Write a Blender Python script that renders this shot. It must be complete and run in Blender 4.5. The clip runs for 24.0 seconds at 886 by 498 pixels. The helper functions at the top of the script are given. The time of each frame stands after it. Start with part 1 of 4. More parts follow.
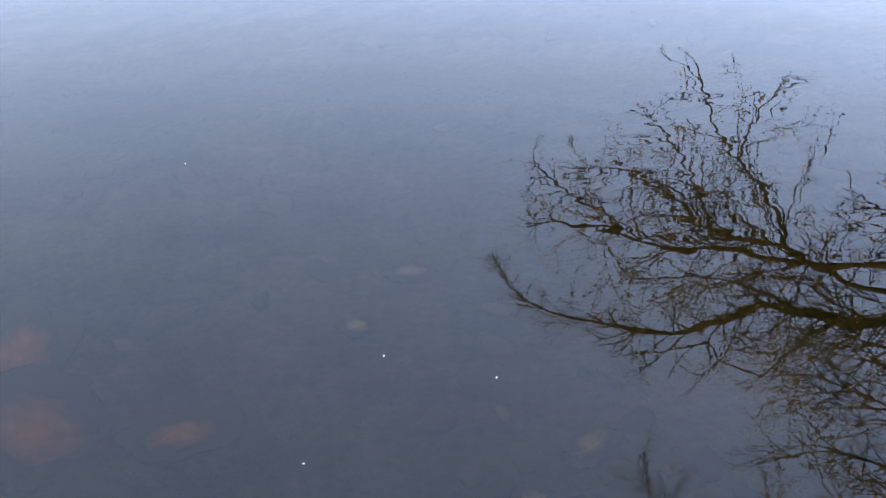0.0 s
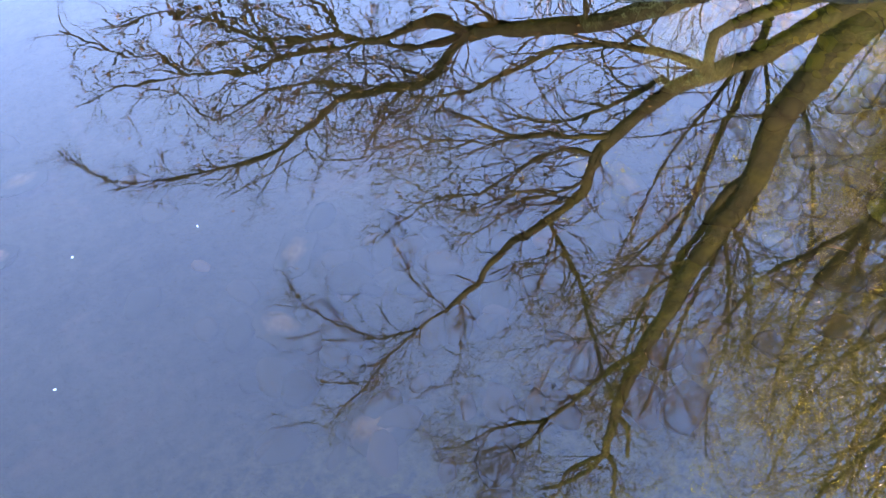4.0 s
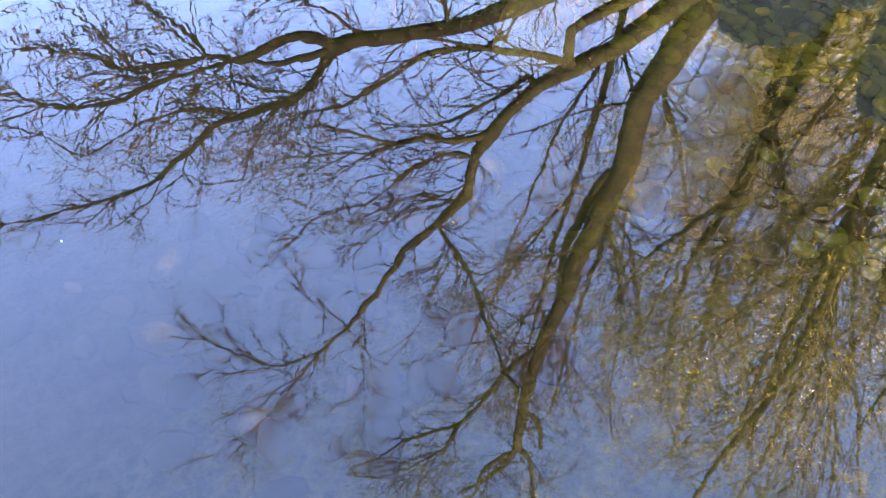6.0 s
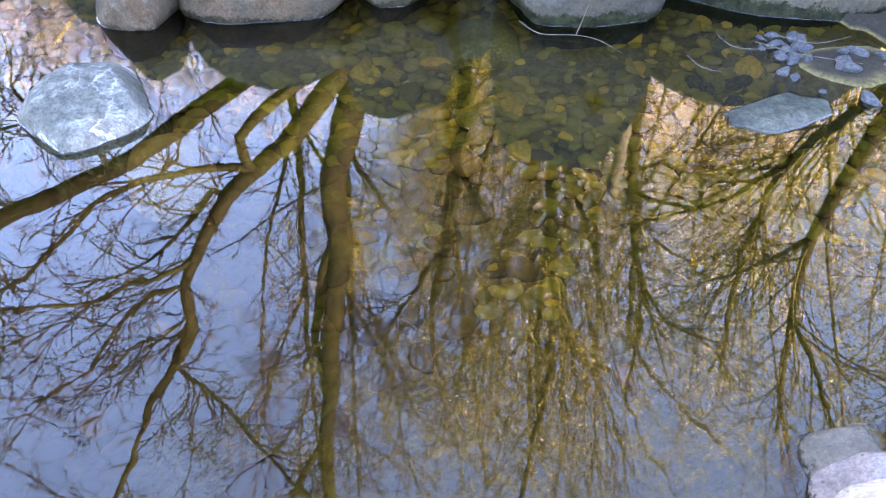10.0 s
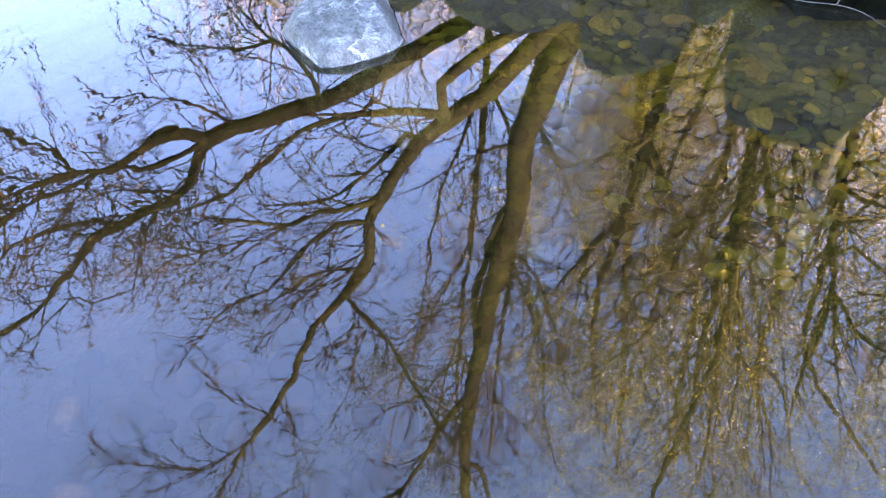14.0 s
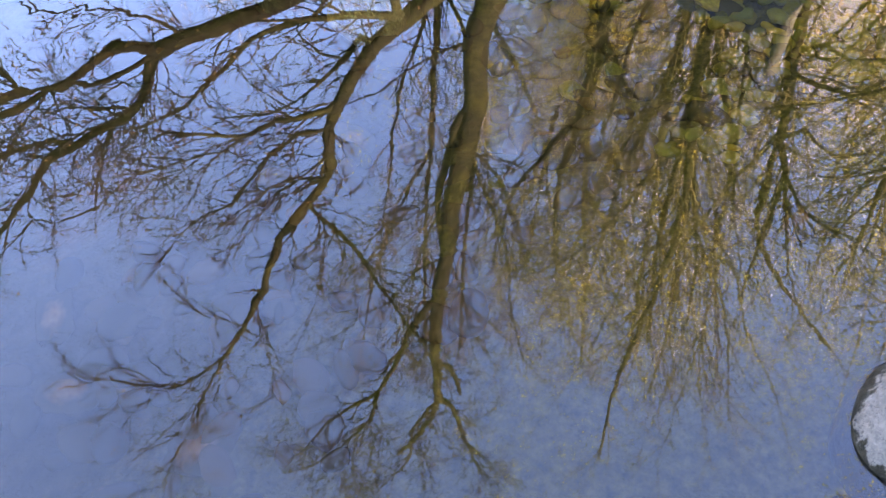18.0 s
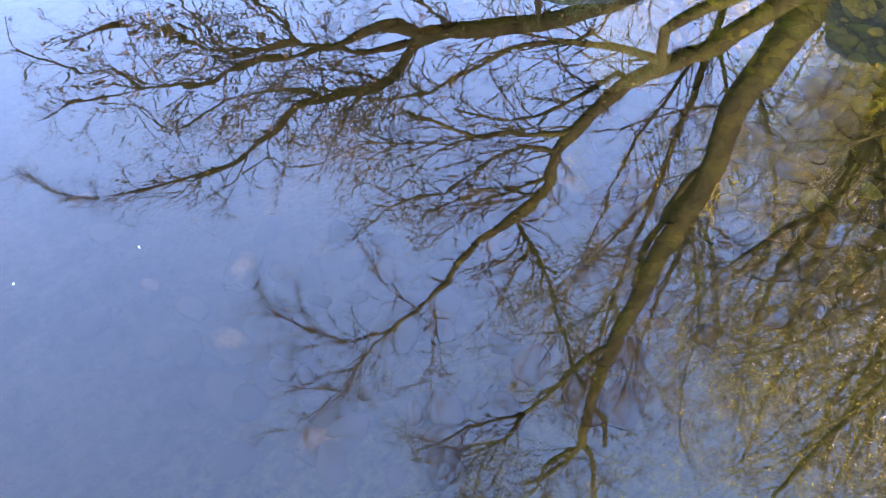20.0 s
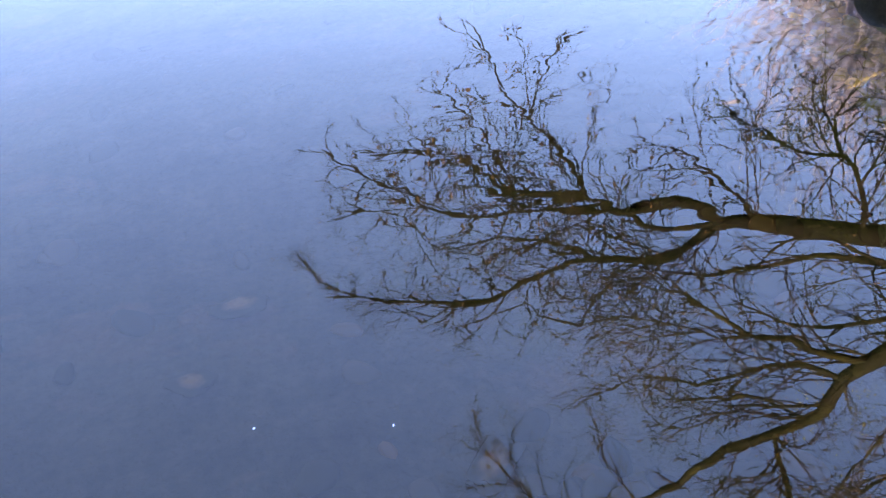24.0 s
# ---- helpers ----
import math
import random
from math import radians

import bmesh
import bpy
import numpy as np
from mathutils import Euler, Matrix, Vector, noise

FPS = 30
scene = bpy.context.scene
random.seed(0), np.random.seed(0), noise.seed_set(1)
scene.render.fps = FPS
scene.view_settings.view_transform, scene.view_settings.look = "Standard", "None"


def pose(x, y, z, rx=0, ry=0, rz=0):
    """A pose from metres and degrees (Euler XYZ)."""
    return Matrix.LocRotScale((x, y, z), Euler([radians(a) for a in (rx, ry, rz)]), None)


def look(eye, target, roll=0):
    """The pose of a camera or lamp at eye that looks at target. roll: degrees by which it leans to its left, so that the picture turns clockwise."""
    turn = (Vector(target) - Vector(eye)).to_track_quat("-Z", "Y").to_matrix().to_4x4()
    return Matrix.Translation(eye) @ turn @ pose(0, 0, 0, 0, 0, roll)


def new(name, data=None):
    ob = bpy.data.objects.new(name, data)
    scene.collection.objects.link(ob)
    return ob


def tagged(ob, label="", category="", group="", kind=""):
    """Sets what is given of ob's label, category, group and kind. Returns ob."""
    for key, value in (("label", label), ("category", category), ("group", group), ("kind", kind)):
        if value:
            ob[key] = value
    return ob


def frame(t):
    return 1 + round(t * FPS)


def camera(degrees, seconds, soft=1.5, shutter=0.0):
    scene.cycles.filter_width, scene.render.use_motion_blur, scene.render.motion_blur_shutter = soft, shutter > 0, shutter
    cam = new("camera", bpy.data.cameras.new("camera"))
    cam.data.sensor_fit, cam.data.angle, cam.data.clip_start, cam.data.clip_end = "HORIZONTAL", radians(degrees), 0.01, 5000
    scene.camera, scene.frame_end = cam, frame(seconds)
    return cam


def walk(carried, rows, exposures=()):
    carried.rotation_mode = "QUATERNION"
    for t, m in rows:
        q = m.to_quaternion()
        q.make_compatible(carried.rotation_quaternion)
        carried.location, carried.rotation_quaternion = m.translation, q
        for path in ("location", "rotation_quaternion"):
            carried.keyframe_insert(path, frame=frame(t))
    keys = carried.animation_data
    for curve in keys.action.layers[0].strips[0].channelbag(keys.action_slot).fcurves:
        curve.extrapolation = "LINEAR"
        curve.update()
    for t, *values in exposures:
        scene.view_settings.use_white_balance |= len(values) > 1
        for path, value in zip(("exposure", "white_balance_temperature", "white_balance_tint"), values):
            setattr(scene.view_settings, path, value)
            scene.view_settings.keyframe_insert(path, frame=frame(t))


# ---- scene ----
# ---- camera ----
cam = camera(57.07, 24.0, soft=1.2)
PATH = [  # seconds, place, turn
    (0, 0.269, 0.020, 1.391, 52.73, 1.88, 2.08),
    (0.5, 0.243, 0.020, 1.388, 50.11, 0.83, -0.52),
    (1, 0.205, 0.021, 1.384, 48.39, 0.10, -4.73),
    (1.5, 0.134, 0.027, 1.374, 46.88, -1.25, -7.81),
    (2, 0.049, 0.017, 1.373, 46.42, -0.39, -14.89),
    (2.5, 0.023, -0.018, 1.387, 45.07, -0.21, -21.50),
    (3, 0.010, -0.035, 1.384, 44.01, 0.80, -28.33),
    (3.5, 0.026, -0.019, 1.406, 41.45, -0.05, -31.82),
    (5.5, 0.014, -0.115, 1.379, 41.89, -1.09, -42.70),
    (6, 0.008, -0.157, 1.406, 42.44, -1.74, -44.14),
    (6.5, 0.017, -0.199, 1.431, 43.95, -1.65, -48.52),
    (7, 0.020, -0.258, 1.450, 44.21, -2.25, -51.15),
    (7.5, 0.085, -0.251, 1.441, 43.98, -0.81, -55.03),
    (8, 0.150, -0.273, 1.446, 44.34, -0.09, -57.44),
    (8.5, 0.210, -0.269, 1.442, 45.04, -0.01, -60.59),
    (9, 0.244, -0.239, 1.417, 46.31, 0.25, -64.54),
    (9.5, 0.264, -0.233, 1.430, 47.12, 0.49, -69.25),
    (11.5, 0.239, -0.152, 1.441, 52.22, 0.53, -68.65),
    (12, 0.226, -0.147, 1.451, 52.98, 0.60, -66.59),
    (12.5, 0.192, -0.108, 1.446, 51.91, 0.91, -65.16),
    (13, 0.148, -0.094, 1.432, 49.31, 0.98, -62.65),
    (13.5, 0.121, -0.083, 1.415, 47.49, 1.39, -59.48),
    (14, 0.083, -0.067, 1.397, 46.30, 1.01, -56.52),
    (14.5, 0.035, -0.064, 1.376, 46.52, 1.06, -55.45),
    (15, 0.042, -0.057, 1.379, 46.16, 1.69, -55.60),
    (15.5, 0.022, -0.028, 1.361, 46.10, -0.11, -55.14),
    (16, 0.022, -0.039, 1.370, 46.24, 0.62, -55.36),
    (16.5, 0.002, -0.050, 1.381, 45.09, -0.12, -56.52),
    (17, -0.016, -0.072, 1.384, 42.21, -0.64, -59.31),
    (17.5, -0.016, -0.123, 1.407, 40.32, 0.47, -61.89),
    (19.5, 0.061, -0.080, 1.461, 40.16, 0.15, -45.25),
    (20, 0.088, -0.077, 1.443, 40.98, -0.16, -37.87),
    (20.5, 0.078, -0.059, 1.424, 42.35, -0.53, -33.40),
    (21, 0.075, -0.038, 1.397, 43.53, -0.68, -30.19),
    (21.5, 0.076, -0.001, 1.366, 44.32, -0.08, -26.19),
    (22, 0.082, 0.051, 1.339, 46.77, -0.06, -25.42),
    (22.5, 0.099, 0.124, 1.344, 45.84, 0.66, -23.09),
    (23, 0.117, 0.200, 1.349, 47.38, 1.23, -22.78),
    (23.5, 0.122, 0.261, 1.328, 49.10, 0.59, -19.91),
    (24, 0.123, 0.316, 1.303, 50.90, 0.50, -15.76),
]
EXPOSURES = [(0, 3.82, 10246, 23), (1.0, 4.30, 10039, 21), (2.0, 4.60, 8901, 20), (3.0, 4.88, 7969, 27), (6.0, 5.25, 7141, 32), (7.0, 5.15, 7141, 34), (9.0, 5.30, 7865, 31), (12.0, 5.32, 7969, 28), (14.0, 5.15, 7244, 33), (17.0, 5.10, 7141, 34), (17.7, 5.10, 7348, 33), (20.0, 5.22, 7244, 30), (21.0, 5.07, 7244, 30), (23.0, 4.55, 7555, 29), (24.0, 4.30, 7555, 29)]
walk(cam, [(t, pose(*p)) for t, *p in PATH], EXPOSURES)

# ---- world, sun ----
SUN_AZ, SUN_EL = 205.0, 14.0            # compass from +y clockwise; the low sun stands behind an added, unseen near bank
world = bpy.data.worlds.new("sky")
scene.world = world
world.use_nodes = True
wt = world.node_tree
sky = wt.nodes.new("ShaderNodeTexSky")
sky.sky_type = "NISHITA"
sky.sun_disc = False
sky.sun_elevation = radians(SUN_EL)
sky.sun_rotation = radians(SUN_AZ)
sky.dust_density, sky.ozone_density, sky.air_density = 0.05, 2.0, 0.6
wt.links.new(sky.outputs[0], wt.nodes["Background"].inputs[0])
wt.nodes["Background"].inputs[1].default_value = 0.15

sun_lamp = new("sun", bpy.data.lights.new("sun", "SUN"))
sun_lamp.data.energy, sun_lamp.data.angle, sun_lamp.data.color = 5.0, radians(0.6), (1.0, 0.87, 0.66)
a, e = radians(SUN_AZ), radians(SUN_EL)
sun_dir = Vector((math.sin(a) * math.cos(e), math.cos(a) * math.cos(e), math.sin(e)))
sun_lamp.matrix_world = look(sun_dir * 60, (0, 0, 0))


# ---- materials ----
def material(name, gloss=0.06):
    m = bpy.data.materials.new(name)
    m.use_nodes = True
    m.node_tree.nodes["Principled BSDF"].inputs["Specular IOR Level"].default_value = gloss
    return m, m.node_tree, m.node_tree.nodes["Principled BSDF"]


def node(tree, kind, **values):
    n = tree.nodes.new(kind)
    for key, value in values.items():
        n.inputs[key.replace("_", " ")].default_value = value
    return n


def ramp(tree, source, stops):
    r = tree.nodes.new("ShaderNodeValToRGB")
    while len(r.color_ramp.elements) < len(stops):
        r.color_ramp.elements.new(0.5)
    for el, (at, col) in zip(r.color_ramp.elements, stops):
        el.position, el.color = at, (*col, 1)
    tree.links.new(source, r.inputs[0])
    return r.outputs[0]


def mixed(tree, fac, one, two, mode="MIX"):
    m = tree.nodes.new("ShaderNodeMix")
    m.data_type, m.blend_type = "RGBA", mode
    for socket, value in ((m.inputs[0], fac), (m.inputs[6], one), (m.inputs[7], two)):
        if isinstance(value, (int, float)):
            socket.default_value = value
        elif isinstance(value, tuple):
            socket.default_value = (*value, 1)
        else:
            tree.links.new(value, socket)
    return m.outputs[2]


def noisy(tree, scale, detail=4.0, rough=0.55, coords="Object", stretch=None):
    tc = tree.nodes.new("ShaderNodeTexCoord")
    src = tc.outputs[coords]
    if stretch:
        mp = tree.nodes.new("ShaderNodeMapping")
        mp.inputs["Scale"].default_value = stretch
        tree.links.new(src, mp.inputs[0])
        src = mp.outputs[0]
    n = node(tree, "ShaderNodeTexNoise", Scale=scale, Detail=detail, Roughness=rough)
    tree.links.new(src, n.inputs["Vector"])
    return n.outputs[0]


def bumped(tree, bsdf, height, strength, distance):
    b = node(tree, "ShaderNodeBump", Strength=strength, Distance=distance)
    tree.links.new(height, b.inputs["Height"])
    tree.links.new(b.outputs[0], bsdf.inputs["Normal"])
    return b


def stone_material(name, dark, mid, light, tint, rough=0.75, wet=1, veins=0.35, scuff=0.30, mottle=0.55, cracks=0.55):
    """Weathered stone: cloudy tone, warm stains, pale scuffs, thin cracks; wet is 0 (dry), 1 (thin wet foot) or 2 (broad algae foot)."""
    m, t, p = material(name, 0.05)
    info = t.nodes.new("ShaderNodeObjectInfo")
    coarse = noisy(t, 2.4, 9, 0.62)
    blotch = noisy(t, 24.0, 6, 0.7)
    fine = noisy(t, 95.0, 4, 0.7)
    col = ramp(t, coarse, [(0.34, dark), (0.5, mid), (0.64, light)])
    patch = ramp(t, noisy(t, 1.9, 7, 0.65), [(0.50, (0, 0, 0)), (0.66, (0.9, 0.9, 0.9))])
    col = mixed(t, patch, col, tint)
    col = mixed(t, mottle, col, ramp(t, blotch, [(0.30, (0.50, 0.51, 0.53)), (0.5, (1, 1, 1)), (0.70, (1.55, 1.52, 1.50))]), "MULTIPLY")
    col = mixed(t, 0.40, col, ramp(t, fine, [(0.32, (0.55, 0.55, 0.56)), (0.5, (1, 1, 1)), (0.68, (1.5, 1.5, 1.48))]), "MULTIPLY")

    def masked(a, c):
        n = t.nodes.new("ShaderNodeMath")
        n.operation = "MULTIPLY"
        for socket, value in ((n.inputs[0], a), (n.inputs[1], c)):
            if isinstance(value, float):
                socket.default_value = value
            else:
                t.links.new(value, socket)
        return n.outputs[0]

    # worn pale places, short hatching inside them
    where = ramp(t, noisy(t, 3.2, 8, 0.65), [(0.50, (0, 0, 0)), (0.60, (1, 1, 1))])
    hatch = ramp(t, noisy(t, 15.0, 9, 0.78, stretch=(1.0, 2.6, 0.7)), [(0.50, (0, 0, 0)), (0.60, (1, 1, 1))])
    col = mixed(t, masked(masked(where, hatch), veins), col, (scuff, scuff * 1.01, scuff * 1.03))
    vary = ramp(t, info.outputs["Random"], [(0.0, (0.88, 0.88, 0.90)), (0.5, (1.0, 1.0, 0.99)), (1.0, (1.14, 1.08, 1.02))])
    col = mixed(t, 1.0, col, vary, "MULTIPLY")

    # crooked veins and cracks along the borders of warped cells
    def borders(scale, amount):
        edge = t.nodes.new("ShaderNodeTexVoronoi")
        edge.feature = "DISTANCE_TO_EDGE"
        edge.inputs["Scale"].default_value = scale
        tc = t.nodes.new("ShaderNodeTexCoord")
        wn = node(t, "ShaderNodeTexNoise", Scale=3.0, Detail=7.0, Roughness=0.65)
        t.links.new(tc.outputs["Object"], wn.inputs["Vector"])
        t.links.new(mixed(t, amount, tc.outputs["Object"], wn.outputs["Color"]), edge.inputs["Vector"])
        return edge.outputs["Distance"]

    vein = ramp(t, borders(5.0, 0.35), [(0.0, (1, 1, 1)), (0.020, (0, 0, 0))])
    seen = ramp(t, noisy(t, 2.7, 4), [(0.47, (0, 0, 0)), (0.56, (1, 1, 1))])
    col = mixed(t, masked(masked(vein, seen), veins), col, (scuff * 1.15, scuff * 1.15, scuff * 1.15))
    line = ramp(t, borders(2.6, 0.30), [(0.0, (0.30, 0.29, 0.28)), (0.010, (1, 1, 1))])
    some = ramp(t, noisy(t, 1.7, 3), [(0.52, (0, 0, 0)), (0.60, (1, 1, 1))])
    col = mixed(t, masked(some, cracks), col, mixed(t, 1.0, col, line, "MULTIPLY"))
    pits = ramp(t, noisy(t, 60.0, 3, 0.6), [(0.30, (0.45, 0.45, 0.45)), (0.37, (1, 1, 1))])
    col = mixed(t, 0.7, col, pits, "MULTIPLY")
    if wet:
        geo = t.nodes.new("ShaderNodeNewGeometry")
        sep = t.nodes.new("ShaderNodeSeparateXYZ")
        t.links.new(geo.outputs["Position"], sep.inputs[0])

        def above(noise_out, reach, lift):
            n = t.nodes.new("ShaderNodeMath")
            n.operation = "MULTIPLY_ADD"
            n.inputs[1].default_value = -reach
            t.links.new(noise_out, n.inputs[0])
            t.links.new(sep.outputs[2], n.inputs[2])
            s = t.nodes.new("ShaderNodeMath")
            s.inputs[1].default_value = lift
            t.links.new(n.outputs[0], s.inputs[0])
            return s.outputs[0]

        # Brown stains low on the stone, deepened to stand in for shade there.
        low_tone = ramp(t, above(noisy(t, 5.0, 8, 0.72), 0.34, 0.07), [(0.0, (0.9, 0.9, 0.9)), (0.07, (0, 0, 0))])
        col = mixed(t, low_tone, col, mixed(t, 1.0, col, (0.44, 0.36, 0.25) if wet == 1 else (0.46, 0.43, 0.36), "MULTIPLY"))
        foot = above(noisy(t, 9.0, 8, 0.78), 0.20, 0.090 if wet == 1 else 0.058)
        band = ramp(t, foot, [(0.0, (1, 1, 1)), (0.010, (0, 0, 0))])
        slime = ramp(t, blotch, [(0.35, (0.004, 0.004, 0.002)), (0.65, (0.030, 0.024, 0.013) if wet == 1 else (0.020, 0.024, 0.012))])
        col = mixed(t, band, col, slime)
        t.links.new(ramp(t, foot, [(0.0, (0.55, 0.55, 0.55)), (0.01, (rough, rough, rough))]), p.inputs["Roughness"])
    else:
        p.inputs["Roughness"].default_value = rough
    t.links.new(col, p.inputs["Base Color"])
    add = t.nodes.new("ShaderNodeMath")
    add.operation = "MULTIPLY_ADD"
    add.inputs[1].default_value = 0.35
    t.links.new(fine, add.inputs[0])
    t.links.new(blotch, add.inputs[2])
    bumped(t, p, add.outputs[0], 0.8, 0.014)
    return m


GRANITE = stone_material("grey_granite", (0.051, 0.051, 0.047), (0.078, 0.077, 0.071), (0.120, 0.117, 0.104), (0.112, 0.080, 0.060), veins=0.45, scuff=0.19, mottle=0.40)
ALGAE_STONE = stone_material("blue_grey_granite", (0.066, 0.064, 0.056), (0.094, 0.092, 0.081), (0.134, 0.130, 0.113), (0.116, 0.098, 0.074), wet=2, veins=0.3, scuff=0.18, mottle=0.36, cracks=0.2)
GREEN_STONE = stone_material("grey_green_stone", (0.036, 0.041, 0.040), (0.068, 0.075, 0.074), (0.128, 0.134, 0.134), (0.058, 0.068, 0.056), scuff=0.18)
MARBLED = stone_material("white_veined_stone", (0.042, 0.045, 0.036), (0.095, 0.098, 0.082), (0.200, 0.198, 0.166), (0.110, 0.088, 0.068), wet=0, veins=1.0, scuff=0.32, mottle=1.0)
SUNKEN = stone_material("silted_green_stone", (0.10, 0.090, 0.045), (0.19, 0.168, 0.086), (0.32, 0.29, 0.19), (0.15, 0.128, 0.055), 0.8, 0, 0.6, 0.40)
SUNKEN_PINK = stone_material("sunken_pink_stone", (0.30, 0.19, 0.14), (0.46, 0.31, 0.24), (0.60, 0.45, 0.37), (0.40, 0.22, 0.14), 0.8, 0, 0.4, 0.6)
LAVENDER = stone_material("lavender_stone", (0.25, 0.25, 0.30), (0.31, 0.31, 0.365), (0.37, 0.37, 0.43), (0.33, 0.31, 0.35), 0.6, veins=0.1, scuff=0.45)
WHITE_STONE = stone_material("white_stone", (0.40, 0.39, 0.39), (0.55, 0.54, 0.54), (0.66, 0.65, 0.65), (0.40, 0.37, 0.36), 0.6, veins=0.4, scuff=0.70)
PALE_STONE = stone_material("pale_stone", (0.146, 0.149, 0.150), (0.205, 0.207, 0.209), (0.279, 0.279, 0.276), (0.189, 0.176, 0.171), 0.6, veins=0.5, scuff=0.38)
FLAT_STONE = stone_material("grey_green_slab", (0.030, 0.035, 0.027), (0.066, 0.072, 0.056), (0.110, 0.114, 0.092), (0.060, 0.058, 0.040), 0.7, 0, 0.2, 0.16, 0.9, 0.3)
SLATE = stone_material("slate", (0.052, 0.057, 0.058), (0.088, 0.095, 0.099), (0.150, 0.158, 0.168), (0.100, 0.096, 0.094), 0.5, 0, cracks=0.0)


def cobble_material():
    m, t, p = material("wet_cobble")
    info = t.nodes.new("ShaderNodeObjectInfo")
    geo = t.nodes.new("ShaderNodeNewGeometry")
    s = t.nodes.new("ShaderNodeMath")
    s.operation = "ADD"
    t.links.new(info.outputs["Random"], s.inputs[0])
    t.links.new(geo.outputs["Random Per Island"], s.inputs[1])
    f = t.nodes.new("ShaderNodeMath")
    f.operation = "FRACT"
    t.links.new(s.outputs[0], f.inputs[0])
    col = ramp(t, f.outputs[0], [(0.0, (0.105, 0.088, 0.030)), (0.25, (0.200, 0.165, 0.050)), (0.45, (0.275, 0.205, 0.056)), (0.60, (0.195, 0.185, 0.060)),
                                 (0.74, (0.330, 0.230, 0.062)), (0.86, (0.260, 0.230, 0.098)), (0.95, (0.52, 0.30, 0.070)), (1.0, (0.60, 0.43, 0.085))])
    g = ramp(t, noisy(t, 3.0, 6, 0.7), [(0.3, (0.55, 0.55, 0.5)), (0.7, (1.35, 1.35, 1.25))])
    t.links.new(mixed(t, 1.0, col, g, "MULTIPLY"), p.inputs["Base Color"])
    p.inputs["Roughness"].default_value = 0.7
    bumped(t, p, noisy(t, 30.0, 4), 0.4, 0.006)
    return m


COBBLE = cobble_material()


def ground_material():
    m, t, p = material("bank_soil_and_pond_mud")
    geo = t.nodes.new("ShaderNodeNewGeometry")
    sep = t.nodes.new("ShaderNodeSeparateXYZ")
    t.links.new(geo.outputs["Position"], sep.inputs[0])
    depth = t.nodes.new("ShaderNodeMapRange")
    depth.inputs["From Min"].default_value, depth.inputs["From Max"].default_value = -0.36, 0.0
    t.links.new(sep.outputs[2], depth.inputs["Value"])
    # Mud is kept dark in place of the light lost in deep water.
    mud = ramp(t, noisy(t, 1.6, 6), [(0.3, (0.050, 0.040, 0.029)), (0.7, (0.125, 0.096, 0.066))])
    rust = ramp(t, noisy(t, 1.5, 5, 0.6), [(0.56, (0, 0, 0)), (0.70, (0.8, 0.8, 0.8))])
    mud = mixed(t, rust, mud, (0.20, 0.098, 0.058))
    gravel = ramp(t, noisy(t, 34.0, 5, 0.7), [(0.32, (0.060, 0.050, 0.022)), (0.52, (0.140, 0.112, 0.046)), (0.70, (0.230, 0.170, 0.070))])
    mud = mixed(t, ramp(t, depth.outputs[0], [(0.10, (0, 0, 0)), (0.50, (1, 1, 1))]), mud, gravel)
    soil = ramp(t, noisy(t, 0.7, 7), [(0.28, (0.19, 0.160, 0.147)), (0.5, (0.35, 0.307, 0.293)), (0.72, (0.48, 0.432, 0.422))])
    fine = ramp(t, noisy(t, 25.0, 6, 0.7), [(0.3, (0.6, 0.6, 0.6)), (0.7, (1.3, 1.3, 1.3))])
    above = ramp(t, sep.outputs[2], [(0.70, (0, 0, 0)), (1.0, (1, 1, 1))])
    # Wet gravel by the beach; higher up the dark tone stands in for shaded gaps.
    dark_low = ramp(t, sep.outputs[2], [(0.0, (0, 0, 0)), (0.012, (1, 1, 1))])
    mud = mixed(t, dark_low, mud, (0.030, 0.026, 0.019))
    t.links.new(mixed(t, 0.45, mixed(t, above, mud, soil), fine, "MULTIPLY"), p.inputs["Base Color"])
    p.inputs["Roughness"].default_value = 0.95
    bumped(t, p, noisy(t, 12.0, 6), 0.8, 0.04)
    return m


GROUND = ground_material()


def bark_material(name, dark, light, moss, amount):
    m, t, p = material(name)
    ridges = noisy(t, 22.0, 6, 0.65, stretch=(1, 1, 0.25))
    col = ramp(t, ridges, [(0.3, dark), (0.7, light)])
    where = ramp(t, noisy(t, 2.2, 5), [(0.62 - amount, (0, 0, 0)), (0.80 - amount, (1, 1, 1))])
    col = mixed(t, where, col, moss)
    t.links.new(col, p.inputs["Base Color"])
    p.inputs["Roughness"].default_value = 0.9
    bumped(t, p, ridges, 0.8, 0.012)
    return m


# Near-black willow bark: the shade of its silhouette is put into the colour.
BARK_SILHOUETTE = bark_material("silhouette_bark", (0.0031, 0.0026, 0.0020), (0.0102, 0.0076, 0.0046), (0.0112, 0.0092, 0.0031), 0.0)
BARK_MOSSY = bark_material("mossy_bark", (0.0070, 0.0062, 0.0042), (0.0230, 0.0200, 0.0112), (0.0270, 0.0250, 0.0080), 0.14)
BARK_PALE = bark_material("pale_bark", (0.030, 0.029, 0.024), (0.085, 0.082, 0.070), (0.050, 0.046, 0.022), 0.0)
# Willow twigs carry the same silhouette shade in their colour.
TWIG_SILHOUETTE = bark_material("silhouette_twig", (0.007, 0.005, 0.005), (0.021, 0.015, 0.011), (0.028, 0.020, 0.009), 0.0)
TWIG_BROWN = bark_material("brown_twig", (0.0090, 0.0068, 0.0048), (0.0310, 0.0211, 0.0122), (0.0401, 0.0326, 0.0095), 0.06)
